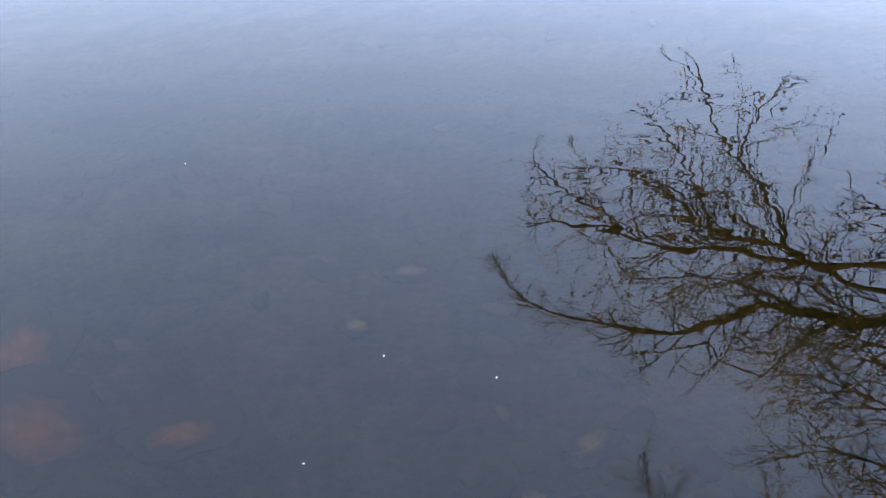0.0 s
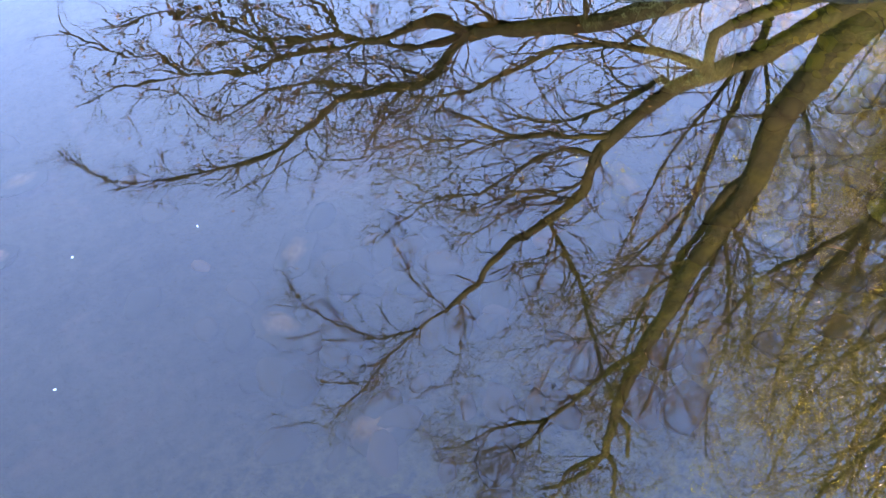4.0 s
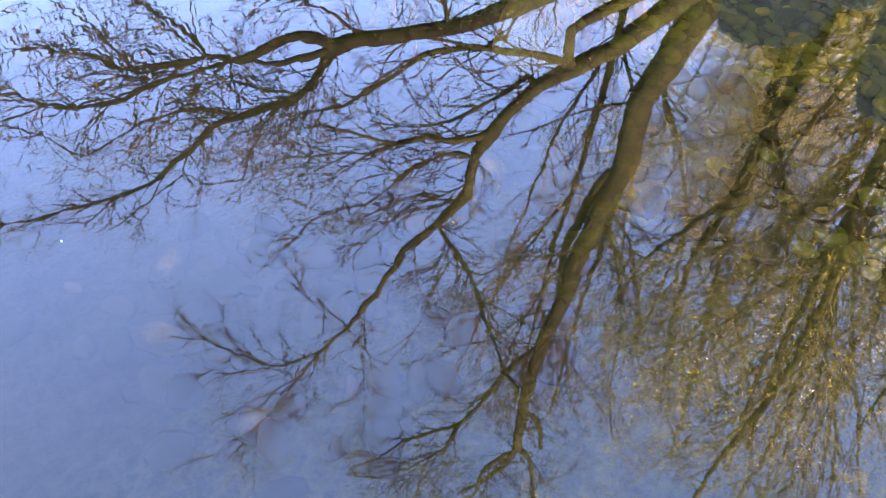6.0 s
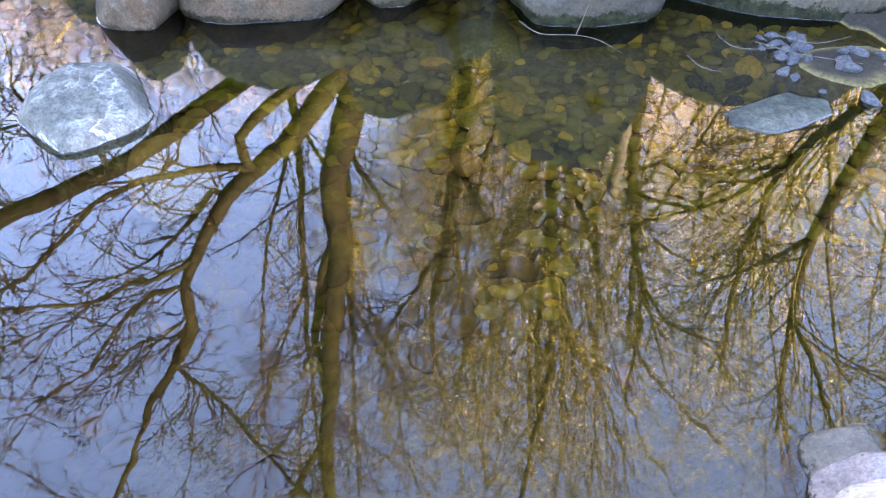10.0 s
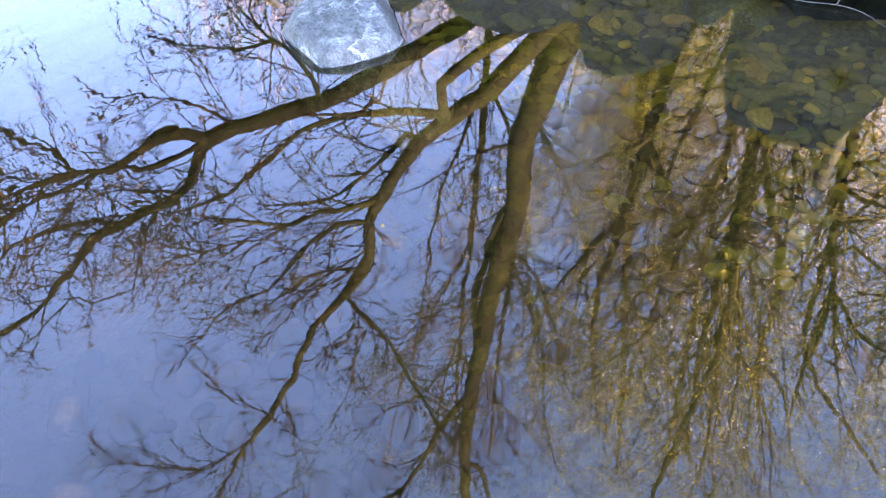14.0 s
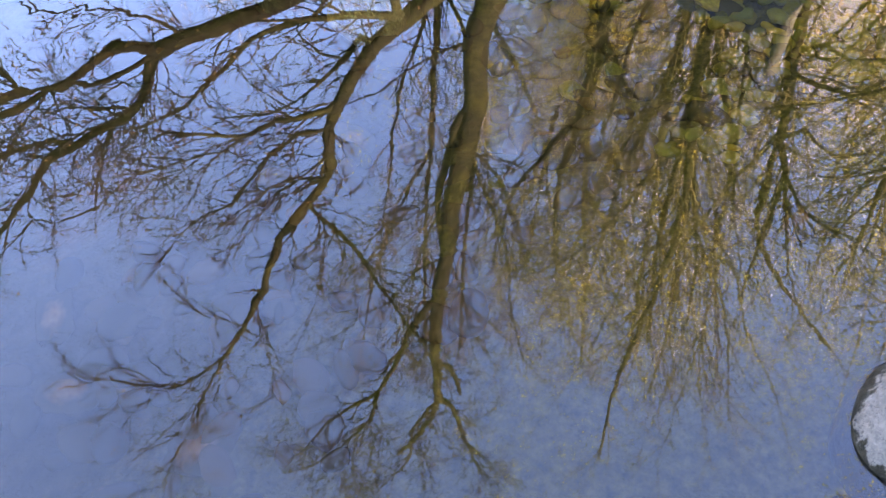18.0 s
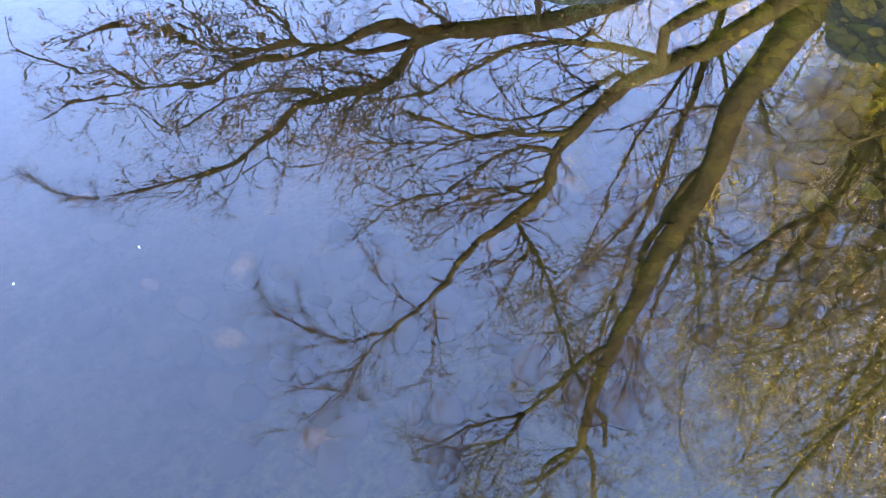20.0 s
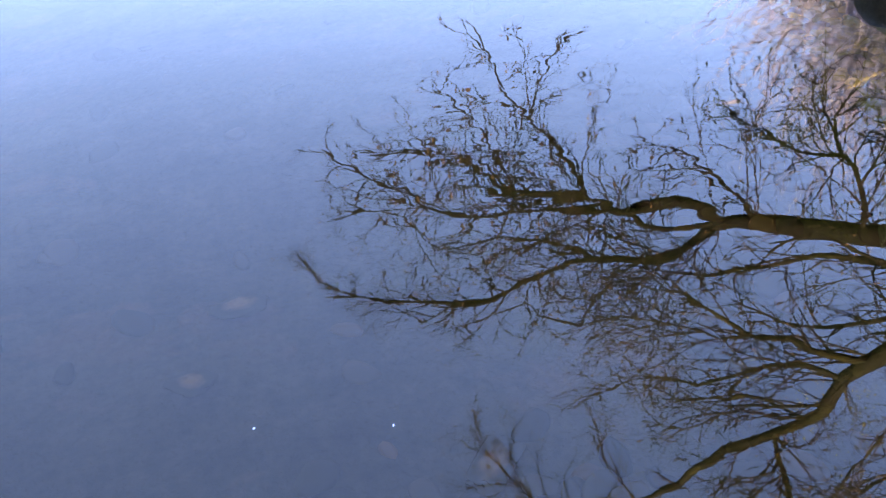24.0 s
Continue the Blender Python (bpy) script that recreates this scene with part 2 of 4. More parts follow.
TWIG_GOLD = bark_material("golden_twig", (0.040, 0.034, 0.015), (0.120, 0.102, 0.046), (0.16, 0.14, 0.042), 0.08)
DRIFT = bark_material("driftwood", (0.06, 0.052, 0.039), (0.15, 0.132, 0.10), (0.10, 0.086, 0.058), 0.0)
# Pale lavender-tan twig tone imitates the haze over the slope.
TWIG_HAZE = bark_material("haze_twig", (0.28, 0.245, 0.255), (0.51, 0.460, 0.475), (0.46, 0.40, 0.24), 0.06)
# Pale lavender-rose tone puts the far shore's haze into the twigs.
TWIG_PINK = bark_material("hazy_rosy_twig", (0.195, 0.178, 0.210), (0.35, 0.315, 0.365), (0.32, 0.285, 0.30), 0.0)
TWIG_ROSY = bark_material("rosy_brown_twig", (0.035, 0.027, 0.024), (0.10, 0.076, 0.064), (0.11, 0.09, 0.05), 0.05)


def leaf_material(name, one, two):
    m, t, p = material(name)
    geo = t.nodes.new("ShaderNodeNewGeometry")
    col = ramp(t, geo.outputs["Random Per Island"], [(0.0, one), (1.0, two)])
    t.links.new(col, p.inputs["Base Color"])
    p.inputs["Roughness"].default_value = 0.6
    return m


LEAF_DRY = leaf_material("dry_leaf", (0.03, 0.02, 0.014), (0.13, 0.075, 0.03))
LEAF_YELLOW = leaf_material("yellow_leaf", (0.26, 0.212, 0.03), (0.52, 0.415, 0.07))
# Mauve leaf tone stands in for pale sky showing through the bushes.
LEAF_HAZE = leaf_material("sky_haze_leaf", (0.40, 0.37, 0.41), (0.64, 0.60, 0.66))
LEAF_WILTED = leaf_material("wilted_leaf", (0.16, 0.105, 0.025), (0.30, 0.215, 0.045))
LEAF_GREEN = leaf_material("olive_leaf", (0.05, 0.07, 0.015), (0.16, 0.17, 0.03))
STRAW = leaf_material("dry_straw", (0.38, 0.27, 0.10), (0.62, 0.48, 0.22))
SEED = leaf_material("white_seed", (0.6, 0.6, 0.55), (0.8, 0.8, 0.75))


def water_material():
    m, t, p = material("pond_water")
    t.nodes.remove(p)
    tc = t.nodes.new("ShaderNodeTexCoord")

    def waves(scale, stretch, turn):
        mp = t.nodes.new("ShaderNodeMapping")
        mp.inputs["Scale"].default_value = stretch
        mp.inputs["Rotation"].default_value = (0, 0, radians(turn))
        t.links.new(tc.outputs["Object"], mp.inputs[0])
        n = node(t, "ShaderNodeTexNoise", Scale=scale, Detail=1.0, Roughness=0.35)
        t.links.new(mp.outputs[0], n.inputs["Vector"])
        return n.outputs[0]

    # a long lazy swell, faint short ripples, and one patch of stronger ripples off the lone boulder
    def height(scale, stretch, turn, metres, normal=None, mask=None):
        h = waves(scale, stretch, turn)
        if mask:
            mul = t.nodes.new("ShaderNodeMath")
            mul.operation = "MULTIPLY"
            t.links.new(h, mul.inputs[0])
            t.links.new(mask, mul.inputs[1])
            h = mul.outputs[0]
        b = node(t, "ShaderNodeBump", Strength=1.0, Distance=metres)
        t.links.new(h, b.inputs["Height"])
        if normal:
            t.links.new(normal, b.inputs["Normal"])
        return b

    away = t.nodes.new("ShaderNodeVectorMath")
    away.operation = "DISTANCE"
    t.links.new(tc.outputs["Object"], away.inputs[0])
    away.inputs[1].default_value = (1.1, 2.4, 0)
    near = ramp(t, away.outputs["Value"], [(0.20, (1, 1, 1)), (1.25, (0, 0, 0))])
    patch = ramp(t, waves(0.9, (1, 1, 1), 0), [(0.42, (0.25, 0.25, 0.25)), (0.66, (1, 1, 1))])
    b1 = height(2.6, (0.6, 1, 1), 20, 0.0013)
    b3 = height(12.0, (0.35, 1, 1), 28, 0.00095, b1.outputs[0], near)
    b2 = height(19.0, (0.40, 1, 1), 35, 0.00014, b3.outputs[0], patch)
    fres = node(t, "ShaderNodeFresnel", IOR=WATER_IOR)
    t.links.new(b2.outputs[0], fres.inputs["Normal"])
    film = t.nodes.new("ShaderNodeMath")
    film.operation = "MULTIPLY_ADD"
    film.inputs[1].default_value, film.inputs[2].default_value = 0.64, 0.031
    t.links.new(fres.outputs[0], film.inputs[0])
    gloss = node(t, "ShaderNodeBsdfGlossy", Roughness=0.0)
    gloss.inputs["Color"].default_value = (1, 1, 1, 1)
    t.links.new(b2.outputs[0], gloss.inputs["Normal"])
    clear = t.nodes.new("ShaderNodeBsdfTransparent")
    clear.inputs["Color"].default_value = (0.43, 0.41, 0.20, 1)
    mix = t.nodes.new("ShaderNodeMixShader")
    t.links.new(film.outputs[0], mix.inputs[0])
    t.links.new(clear.outputs[0], mix.inputs[1])
    t.links.new(gloss.outputs[0], mix.inputs[2])
    t.links.new(mix.outputs[0], t.nodes["Material Output"].inputs[0])
    return m


WATER_IOR = 1.50
WATER = water_material()


# ---- mesh helpers ----
from mathutils.bvhtree import BVHTree  # noqa: E402


def part(name, verts, faces, mat, parent=None, label="", smooth=True):
    me = bpy.data.meshes.new(name)
    me.from_pydata([tuple(v) for v in verts], [], [tuple(f) for f in faces])
    if smooth:
        me.polygons.foreach_set("use_smooth", [True] * len(me.polygons))
    me.materials.append(mat)
    me.update()
    ob = new(name, me)
    if parent is not None:
        ob.parent = parent
    if label:
        ob["label"] = label
    return ob


class Tubes:
    """Collects tapered bent tubes and small leaves."""

    def __init__(self):
        self.v, self.f = [], []

    def tube(self, pts, radii, sides):
        pts = np.asarray(pts, float)
        n = len(pts)
        tang = np.gradient(pts, axis=0)
        tang /= np.linalg.norm(tang, axis=1)[:, None] + 1e-9
        ref = np.array([0.31, 0.17, 0.93]) if abs(tang[0][2]) < 0.8 else np.array([0.93, 0.2, 0.1])
        base = len(self.v)
        ang = np.arange(sides) * 2 * np.pi / sides
        for i in range(n):
            a = np.cross(tang[i], ref)
            a /= np.linalg.norm(a) + 1e-9
            b = np.cross(tang[i], a)
            ring = pts[i] + radii[i] * (np.cos(ang)[:, None] * a + np.sin(ang)[:, None] * b)
            self.v.extend(ring.tolist())
        for i in range(n - 1):
            for k in range(sides):
                p, q = base + i * sides + k, base + i * sides + (k + 1) % sides
                self.f.append((p, q, q + sides, p + sides))
        self.f.append(tuple(base + k for k in reversed(range(sides))))
        self.f.append(tuple(base + (n - 1) * sides + k for k in range(sides)))

    def leaf(self, at, way, side, length, width):
        base = len(self.v)
        at, way, side = np.asarray(at), np.asarray(way), np.asarray(side)
        lift = np.cross(way, side) * width * 0.35
        mid = at + way * length * 0.5
        self.v.extend([at.tolist(), (mid + side * width + lift).tolist(), (at + way * length).tolist(), (mid - side * width + lift).tolist(), (mid - lift * 0.3).tolist()])
        self.f.extend([(base, base + 1, base + 4), (base + 1, base + 2, base + 4), (base + 2, base + 3, base + 4), (base + 3, base, base + 4)])

    def make(self, name, mat, parent=None, label=""):
        return part(name, self.v, self.f, mat, parent, label)


def bezier_path(pts, step):
    """A smooth line through the bends of a limb."""
    pts = np.asarray(pts, float)
    out = []
    n = len(pts)
    for i in range(n - 1):
        p0, p1, p2, p3 = pts[max(i - 1, 0)], pts[i], pts[i + 1], pts[min(i + 2, n - 1)]
        k = max(2, int(np.linalg.norm(p2 - p1) / step))
        for j in range(k):
            s = j / k
            out.append(0.5 * (2 * p1 + (p2 - p0) * s + (2 * p0 - 5 * p1 + 4 * p2 - p3) * s * s + (3 * p1 - p0 - 3 * p2 + p3) * s ** 3))
    out.append(pts[-1])
    return np.array(out)


def unit(v):
    return v / (np.linalg.norm(v) + 1e-9)


def grow(rng, wood, leaves, start, way, length, radius, level, style):
    """A side branch with its twigs. style: spread, curl, lift, gaps, leaf chance, leaf length."""
    n = 7 if level == 1 else 5 if level == 2 else 4
    pts, p, d = [start], np.array(start, float), unit(way)
    bend = rng.normal(0, 1, 3) * style["curl"]
    for i in range(n):
        bend = 0.6 * bend + rng.normal(0, 1, 3) * style["curl"]
        d = unit(d + bend * 0.55 + np.array([0, 0, style["lift"]]))
        p = p + d * length / n
        pts.append(p.copy())
    radii = [radius * (1 - 0.75 * i / n) for i in range(n + 1)]
    wood.tube(pts, radii, 4 if level == 1 else 3)
    if level < 3:
        gap = style["gaps"][level - 1]
        count = int(length / gap)
        for k in range(count):
            s = 0.2 + 0.8 * (k + rng.random()) / max(count, 1)
            i = min(int(s * n), n - 1)
            at = pts[i] + (pts[i + 1] - pts[i]) * (s * n - i if s < 1 else 1)
            along = unit(pts[i + 1] - pts[i])
            turn = unit(np.cross(along, rng.normal(0, 1, 3)))
            ang = style["spread"] * (0.6 + 0.8 * rng.random())
            grow(rng, wood, leaves, at, along * math.cos(ang) + turn * math.sin(ang),
                 length * (0.30 + 0.35 * rng.random()) * (1.15 - 0.5 * s), max(radius * 0.55, style["thin"]), level + 1, style)
    else:
        for k in range(3):
            if rng.random() < style["leafy"]:
                i = 1 + int(rng.integers(0, n))
                w = unit(d + rng.normal(0, 0.7, 3))
                leaves.leaf(pts[i], w, unit(np.cross(w, rng.normal(0, 1, 3))), style["leaf"] * (0.6 + 0.8 * rng.random()), style["leaf"] * 0.22)


def tree(name, az, dist, limbs, style, bark, twig, leafmat, seed, label, category="tree", group="trees on the bank"):
    """limbs: (radius at its start, radius at its end, points (sideways, up) in the tree's own plane, side-branch length, side-branch spacing).
    The tree's plane faces az degrees from +y at dist metres; the limbs wander out of it."""
    rng = np.random.default_rng(seed)
    az = radians(az)
    n, r = np.array([math.sin(az), math.cos(az), 0]), np.array([math.cos(az), -math.sin(az), 0])
    u0, z0 = limbs[0][2][0]
    base = n * dist + r * u0 + np.array([0, 0, z0])
    holder = tagged(new(name), label, category, group)
    holder.location = base
    twigs, leaves = Tubes(), Tubes()
    depth = {}
    for j, (ra, rb, pts, side, gap) in enumerate(limbs):
        flat, d = [], depth.get(pts[0], 0.0)
        drift = 0 if j == 0 else rng.normal(0, 0.22)
        for i, (u, z) in enumerate(pts):
            if i:
                d += drift * math.dist(pts[i], pts[i - 1]) + rng.normal(0, 0.03)
            depth[(u, z)] = d
            # points off the plane slide along the mirrored sight line to fit the camera's view
            k = (dist + d) / dist
            flat.append(n * (dist + d) + r * u * k + np.array([0, 0, (z + 1.4) * k - 1.4]) - base)
        line = bezier_path(flat, 0.16)
        line[1:-1] += rng.normal(0, 0.009, line[1:-1].shape)
        m = len(line)
        radii = [(ra + (rb - ra) * (i / (m - 1)) ** 0.8) * (1 + 0.16 * noise.noise(Vector((i * 0.45, j * 3.1, seed)))) for i in range(m)]
        if j == 0:
            radii = [q * (1.0 + 0.5 * max(0, 1 - i / 4)) for i, q in enumerate(radii)]
        t = Tubes()
        t.tube(line, radii, 10 if ra > 0.05 else 7)
        t.make("trunk" if j == 0 else "limb", bark, holder)
        if side <= 0:
            continue
        total = np.linalg.norm(np.diff(line, axis=0), axis=1).sum()
        count = int(total / gap)
        for k in range(count):
            s = (k + rng.random()) / count
            if j == 0 and s < 0.35:
                continue
            i = min(int(s * (m - 1)), m - 2)
            along = unit(line[i + 1] - line[i])
            turn = unit(np.cross(along, rng.normal(0, 1, 3)))
            turn = unit(turn - n * (turn @ n) * 0.45)
            ang = style["spread"] * (0.7 + 0.7 * rng.random())
            grow(rng, twigs, leaves, line[i], along * math.cos(ang) + turn * math.sin(ang), side * (0.5 + 0.8 * rng.random()) * (1.08 - style["ease"] * s),
                 min(max(radii[i] * 0.55, style["thin"] * 1.8), style["stout"]), 1, style)
    tagged(twigs.make("twigs", twig, holder), kind="stuff")
    if leaves.v:
        tagged(leaves.make("leaves", leafmat, holder), kind="stuff")
    return holder


# ---- ground ----
SHORE = [(-90, 160), (0, 40), (6, 14), (5.6, 8), (4.4, 4.9), (3.9, 3.8), (3.7, 2.6), (3.45, 1.5), (3.75, 0.4), (3.6, -0.6), (3.1, -1.25), (1.6, -1.05), (0.9, -0.8),
         (0.1, -0.85), (-2.5, -1.2), (-12, -4), (-70, -30)]


def shore_distance(x, y):
    """Metres from the water's edge, positive on land."""
    best = np.full(x.shape, 1e9)
    sign = np.ones(x.shape)
    for (ax, ay), (bx, by) in zip(SHORE, SHORE[1:]):
        dx, dy = bx - ax, by - ay
        s = np.clip(((x - ax) * dx + (y - ay) * dy) / (dx * dx + dy * dy), 0, 1)
        d = np.hypot(x - ax - s * dx, y - ay - s * dy)
        side = (x - ax) * dy - (y - ay) * dx
        near = d < best
        best = np.where(near, d, best)
        sign = np.where(near, np.where(side < 0, 1.0, -1.0), sign)
    return best * sign


def smooth(a, b, v):
    s = np.clip((v - a) / (b - a), 0, 1)
    return s * s * (3 - 2 * s)


def ground_height(x, y):
    x, y = np.asarray(x, float), np.asarray(y, float)
    s = shore_distance(x, y)
    d = np.maximum(-s, 0)
    bed = -(0.05 + 0.11 * np.minimum(d, 1.3) + 0.20 * np.clip(d - 1.3, 0, 1.5) + 0.12 * np.clip(d - 2.8, 0, 8))
    far = np.maximum(s, 0)
    east = 0.03 + 0.42 * smooth(0.0, 1.3, far) + 0.16 * np.clip(far - 1.3, 0, 4) + 0.50 * np.clip(far - 4.0, 0, 17) + 0.02 * np.clip(far - 21, 0, 500)
    # Unseen steep bank, added to keep direct sun off the boulders.
    near = 0.03 + 0.25 * smooth(0.0, 1.2, far) + 0.80 * np.clip(far - 1.6, 0, 6.0) + 0.02 * np.clip(far - 7.6, 0, 500)
    # Notch along the sun's direction lets its light through to the trees.
    near = np.minimum(near, 5.2 - 4.2 * smooth(4.15, 4.65, x - 0.466 * y))
    # The slope is lowered to the south so it blocks no sun.
    low = smooth(-2.5, -6.0, y)
    east = east * (1 - low) + np.minimum(east, 1.1) * low
    w = smooth(-0.4, -2.6, y - 0.25 * np.maximum(x - 2.2, 0)) * (1 - smooth(4.4, 5.4, x - 0.466 * y))
    land = east * (1 - w) + near * w
    beach = 0.10 * np.exp(-((x - 3.15) / 0.28) ** 2 - ((y + 0.66) / 0.36) ** 2)
    return np.where(s > 0, land, np.minimum(bed + beach, 0.03))


def build_ground():
    n = 240
    u = np.linspace(-1, 1, n)
    gx = 1.8 + 7.0 * u + 900 * np.sign(u) * np.abs(u) ** 9
    gy = 0.8 + 7.0 * u + 900 * np.sign(u) * np.abs(u) ** 9
    X, Y = np.meshgrid(gx, gy)
    Z = ground_height(X, Y)
    rough = np.array([noise.noise(Vector((a * 1.7, b * 1.7, 0.3))) * 0.035 + noise.noise(Vector((a * 6, b * 6, 4.1))) * 0.012
                      for a, b in zip(X.ravel(), Y.ravel())])
    Z = Z.ravel() + rough
    verts = np.stack([X.ravel(), Y.ravel(), Z], 1)
    faces = [(j * n + i, j * n + i + 1, (j + 1) * n + i + 1, (j + 1) * n + i) for j in range(n - 1) for i in range(n - 1)]
    return tagged(part("ground", verts.tolist(), faces, GROUND), "brown pond bed and straw-coloured grassy bank", "ground", kind="structure")


ground = build_ground()

w = 900
water = tagged(part("water", [(-w, -w, 0), (w, -w, 0), (w, w, 0), (-w, w, 0)], [(0, 1, 2, 3)], WATER, smooth=False),
               "still clear pond water mirroring trees and blue sky", "water", kind="structure")


# ---- boulders ----
def stone_mesh(seed, size, lumps=0.12, square=2.6, taper=0.0, cuts=0, detail=5, grain=0.007, flats=(), ledge=None):
    """A weathered stone: a rounded block with lumps, chipped flats, shallow cracks and a taper towards its top."""
    rng = random.Random(seed)
    bm = bmesh.new()
    bmesh.ops.create_icosphere(bm, subdivisions=detail, radius=1.0)
    off = Vector((rng.uniform(-50, 50), rng.uniform(-50, 50), rng.uniform(-50, 50)))
    planes = []
    for _ in range(cuts):
        nrm = Vector((rng.uniform(-1, 1), rng.uniform(-1, 1), rng.uniform(-0.2, 1))).normalized()
        planes.append((nrm, rng.uniform(0.74, 0.93)))
    planes += [(Vector(nrm).normalized(), far) for nrm, far in flats]
    for v in bm.verts:
        p = v.co.copy()
        k = (abs(p.x) ** square + abs(p.y) ** square + abs(p.z) ** square) ** (-1 / square)
        p *= k
        p *= 1 + lumps * noise.noise(p * 0.9 + off) + lumps * 0.45 * noise.noise(p * 2.3 + off)
        for nrm, far in planes:
            over = p.dot(nrm) - far
            if over > -0.07:
                p -= nrm * 0.93 * (over if over > 0.07 else (over + 0.07) ** 2 / 0.28)
        if ledge:
            up = p.dot(Vector(ledge[0])) - ledge[1] + 0.07 * noise.noise(p * 2.0 - off)
            p *= 1 - ledge[2] / (1 + math.exp(max(-30, min(30, up * 45)))) - ledge[3] * math.exp(-(up / 0.035) ** 2)
        if detail > 3:
            crack = (1 - abs(noise.noise(p * 1.5 + off * 1.3)) * 20) * (1 if noise.noise(p * 1.1 - off) > 0 else 0)
            chips = noise.noise(p * 9 + off) + 0.6 * noise.noise(p * 19 + off)
            p *= 1 + grain * chips + 0.016 * noise.noise(p * 3.6 + off) + 0.006 * noise.noise(Vector((p.x * 1.3, p.y * 1.3, p.z * 7)) + off) - (0.016 * crack if crack > 0 else 0)
        t = 1 - taper * (p.z * 0.5 + 0.5)
        v.co = Vector((p.x * size[0] * t, p.y * size[1] * t, p.z * size[2]))
    me = bpy.data.meshes.new("stone")
    bm.to_mesh(me)
    bm.free()
    me.polygons.foreach_set("use_smooth", [True] * len(me.polygons))
    return me


def water_edge(ob):
    """The water climbs a few millimetres up a stone: a thin curved skirt round it."""
    m = ob.matrix_world
    near_tree = BVHTree.FromPolygons([m @ v.co for v in ob.data.vertices], [p.vertices[:] for p in ob.data.polygons])
    c, ring = m.translation, []
    for k in range(120):
        a = k * math.tau / 120
        out = Vector((math.cos(a), math.sin(a), 0))
        hit = near_tree.ray_cast(Vector((c.x, c.y, 0.001)) + out * 2, -out, 2)[0]
        if hit is None:
            return
        ring.append((hit, out))
    rows = ((0.005, 0.0002), (0.002, 0.0008), (0.0005, 0.0022), (-0.003, 0.0042))
    verts = [(h.x + o.x * d, h.y + o.y * d, z) for d, z in rows for h, o in ring]
    faces = [(r * 120 + k, r * 120 + (k + 1) % 120, (r + 1) * 120 + (k + 1) % 120, (r + 1) * 120 + k) for r in range(3) for k in range(120)]
    part("water_edge", verts, faces, WATER, water)


def boulder(x, y, wide, deep, high, sink, face, seed, mat, label, taper=0.2, cuts=2, lumps=0.12, square=2.6, lean=0, name="boulder", group="shore boulders", flats=(), grain=0.007, ledge=None):
    """Stands with its widest side towards face degrees; high above the water, sink below it."""
    me = stone_mesh(seed, (wide / 2, deep / 2, (high + sink) / 2), lumps, square, taper, cuts, 6 if ledge else 5, grain, flats, ledge)
    me.materials.append(mat)
    ob = new(name, me)
    ob.matrix_world = pose(x, y, (high - sink) / 2, lean, 0, -face)
    if group != "near shore stones":
        water_edge(ob)
    return tagged(ob, label, "boulder", group)


boulder(2.94, 3.03, 0.44, 0.46, 0.22, 0.30, 68, 3, GRANITE, "tall grey boulder with a brown foot at the pond edge", 0.12, 2, 0.09, 3.0)
boulder(3.40, 2.72, 0.52, 0.45, 0.50, 0.25, 62, 4, GREEN_STONE, "flat-faced grey-green boulder set back from the water", 0.1, 3, flats=[((0, -1, 0.25), 0.72)])
boulder(2.69, 1.92, 0.335, 0.36, 0.29, 0.22, 68, 51, GRANITE, "small rounded pale grey boulder in shallow water", 0.10, 2, 0.07, 2.4, flats=[((-0.8, -0.5, 0.7), 0.80), ((0.9, -0.3, -0.35), 0.80)])
boulder(3.02, 1.545, 0.76, 0.62, 0.41, 0.20, 66, 6, GRANITE, "broad grey boulder with pinkish patches, narrowing upwards", 0.22, 1, 0.08, 2.9, flats=[((0.10, -1, 0.50), 0.80), ((0.8, -0.3, -0.75), 0.95), ((-0.8, -0.3, -0.75), 1.04)])
boulder(3.31, 1.12, 0.60, 0.62, 0.62, 0.25, 66, 7, GRANITE, "grey boulder with a long crack, leaning behind a broader stone", 0.06, 2, 0.10, 2.7, flats=[((0.7, -0.5, -0.75), 0.85), ((-0.75, -0.4, -0.6), 0.80), ((0.1, -1, 0.35), 0.80)], ledge=((0.28, 0, 0.96), 0.11, 0.075, 0.060))
boulder(3.92, 0.98, 0.46, 0.45, 0.60, 0.15, 70, 9, GREEN_STONE, "dark shaded boulder wedged behind the front row", 0.1)
boulder(3.44, 0.35, 0.67, 0.66, 0.84, 0.25, 70, 11, ALGAE_STONE, "large blue-grey boulder with a wet green foot", 0.03, 1, 0.06, 3.2, flats=[((-0.15, -1, 0.2), 0.80), ((0.25, -1, 0.05), 0.88), ((-0.85, -0.3, -0.7), 0.99), ((0.72, 0, 0.70), 0.84)], ledge=((0.10, 0, -1), -0.10, 0.030, 0.010))
boulder(3.80, -0.38, 0.96, 0.66, 0.52, 0.25, 76, 12, ALGAE_STONE, "large grey boulder with a flat weathered face", 0.06, 2, 0.08, 3.4, flats=[((-0.1, -1, 0.3), 0.80)])
boulder(3.95, -1.60, 1.00, 0.80, 0.70, 0.25, 95, 13, ALGAE_STONE, "large grey boulder beside the gravel beach", 0.2)
boulder(3.80, 2.15, 0.70, 0.60, 0.50, 0.1, 62, 14, GRANITE, "grey boulder in the second row on the bank", 0.2)
boulder(3.75, 1.62, 0.72, 0.55, 0.72, 0.1, 62, 15, GRANITE, "grey boulder in the second row on the bank", 0.3)
boulder(3.06, 0.64, 0.34, 0.30, -0.012, 0.22, 66, 16, SUNKEN, "algae-green stone just under the water", 0.1, 1)
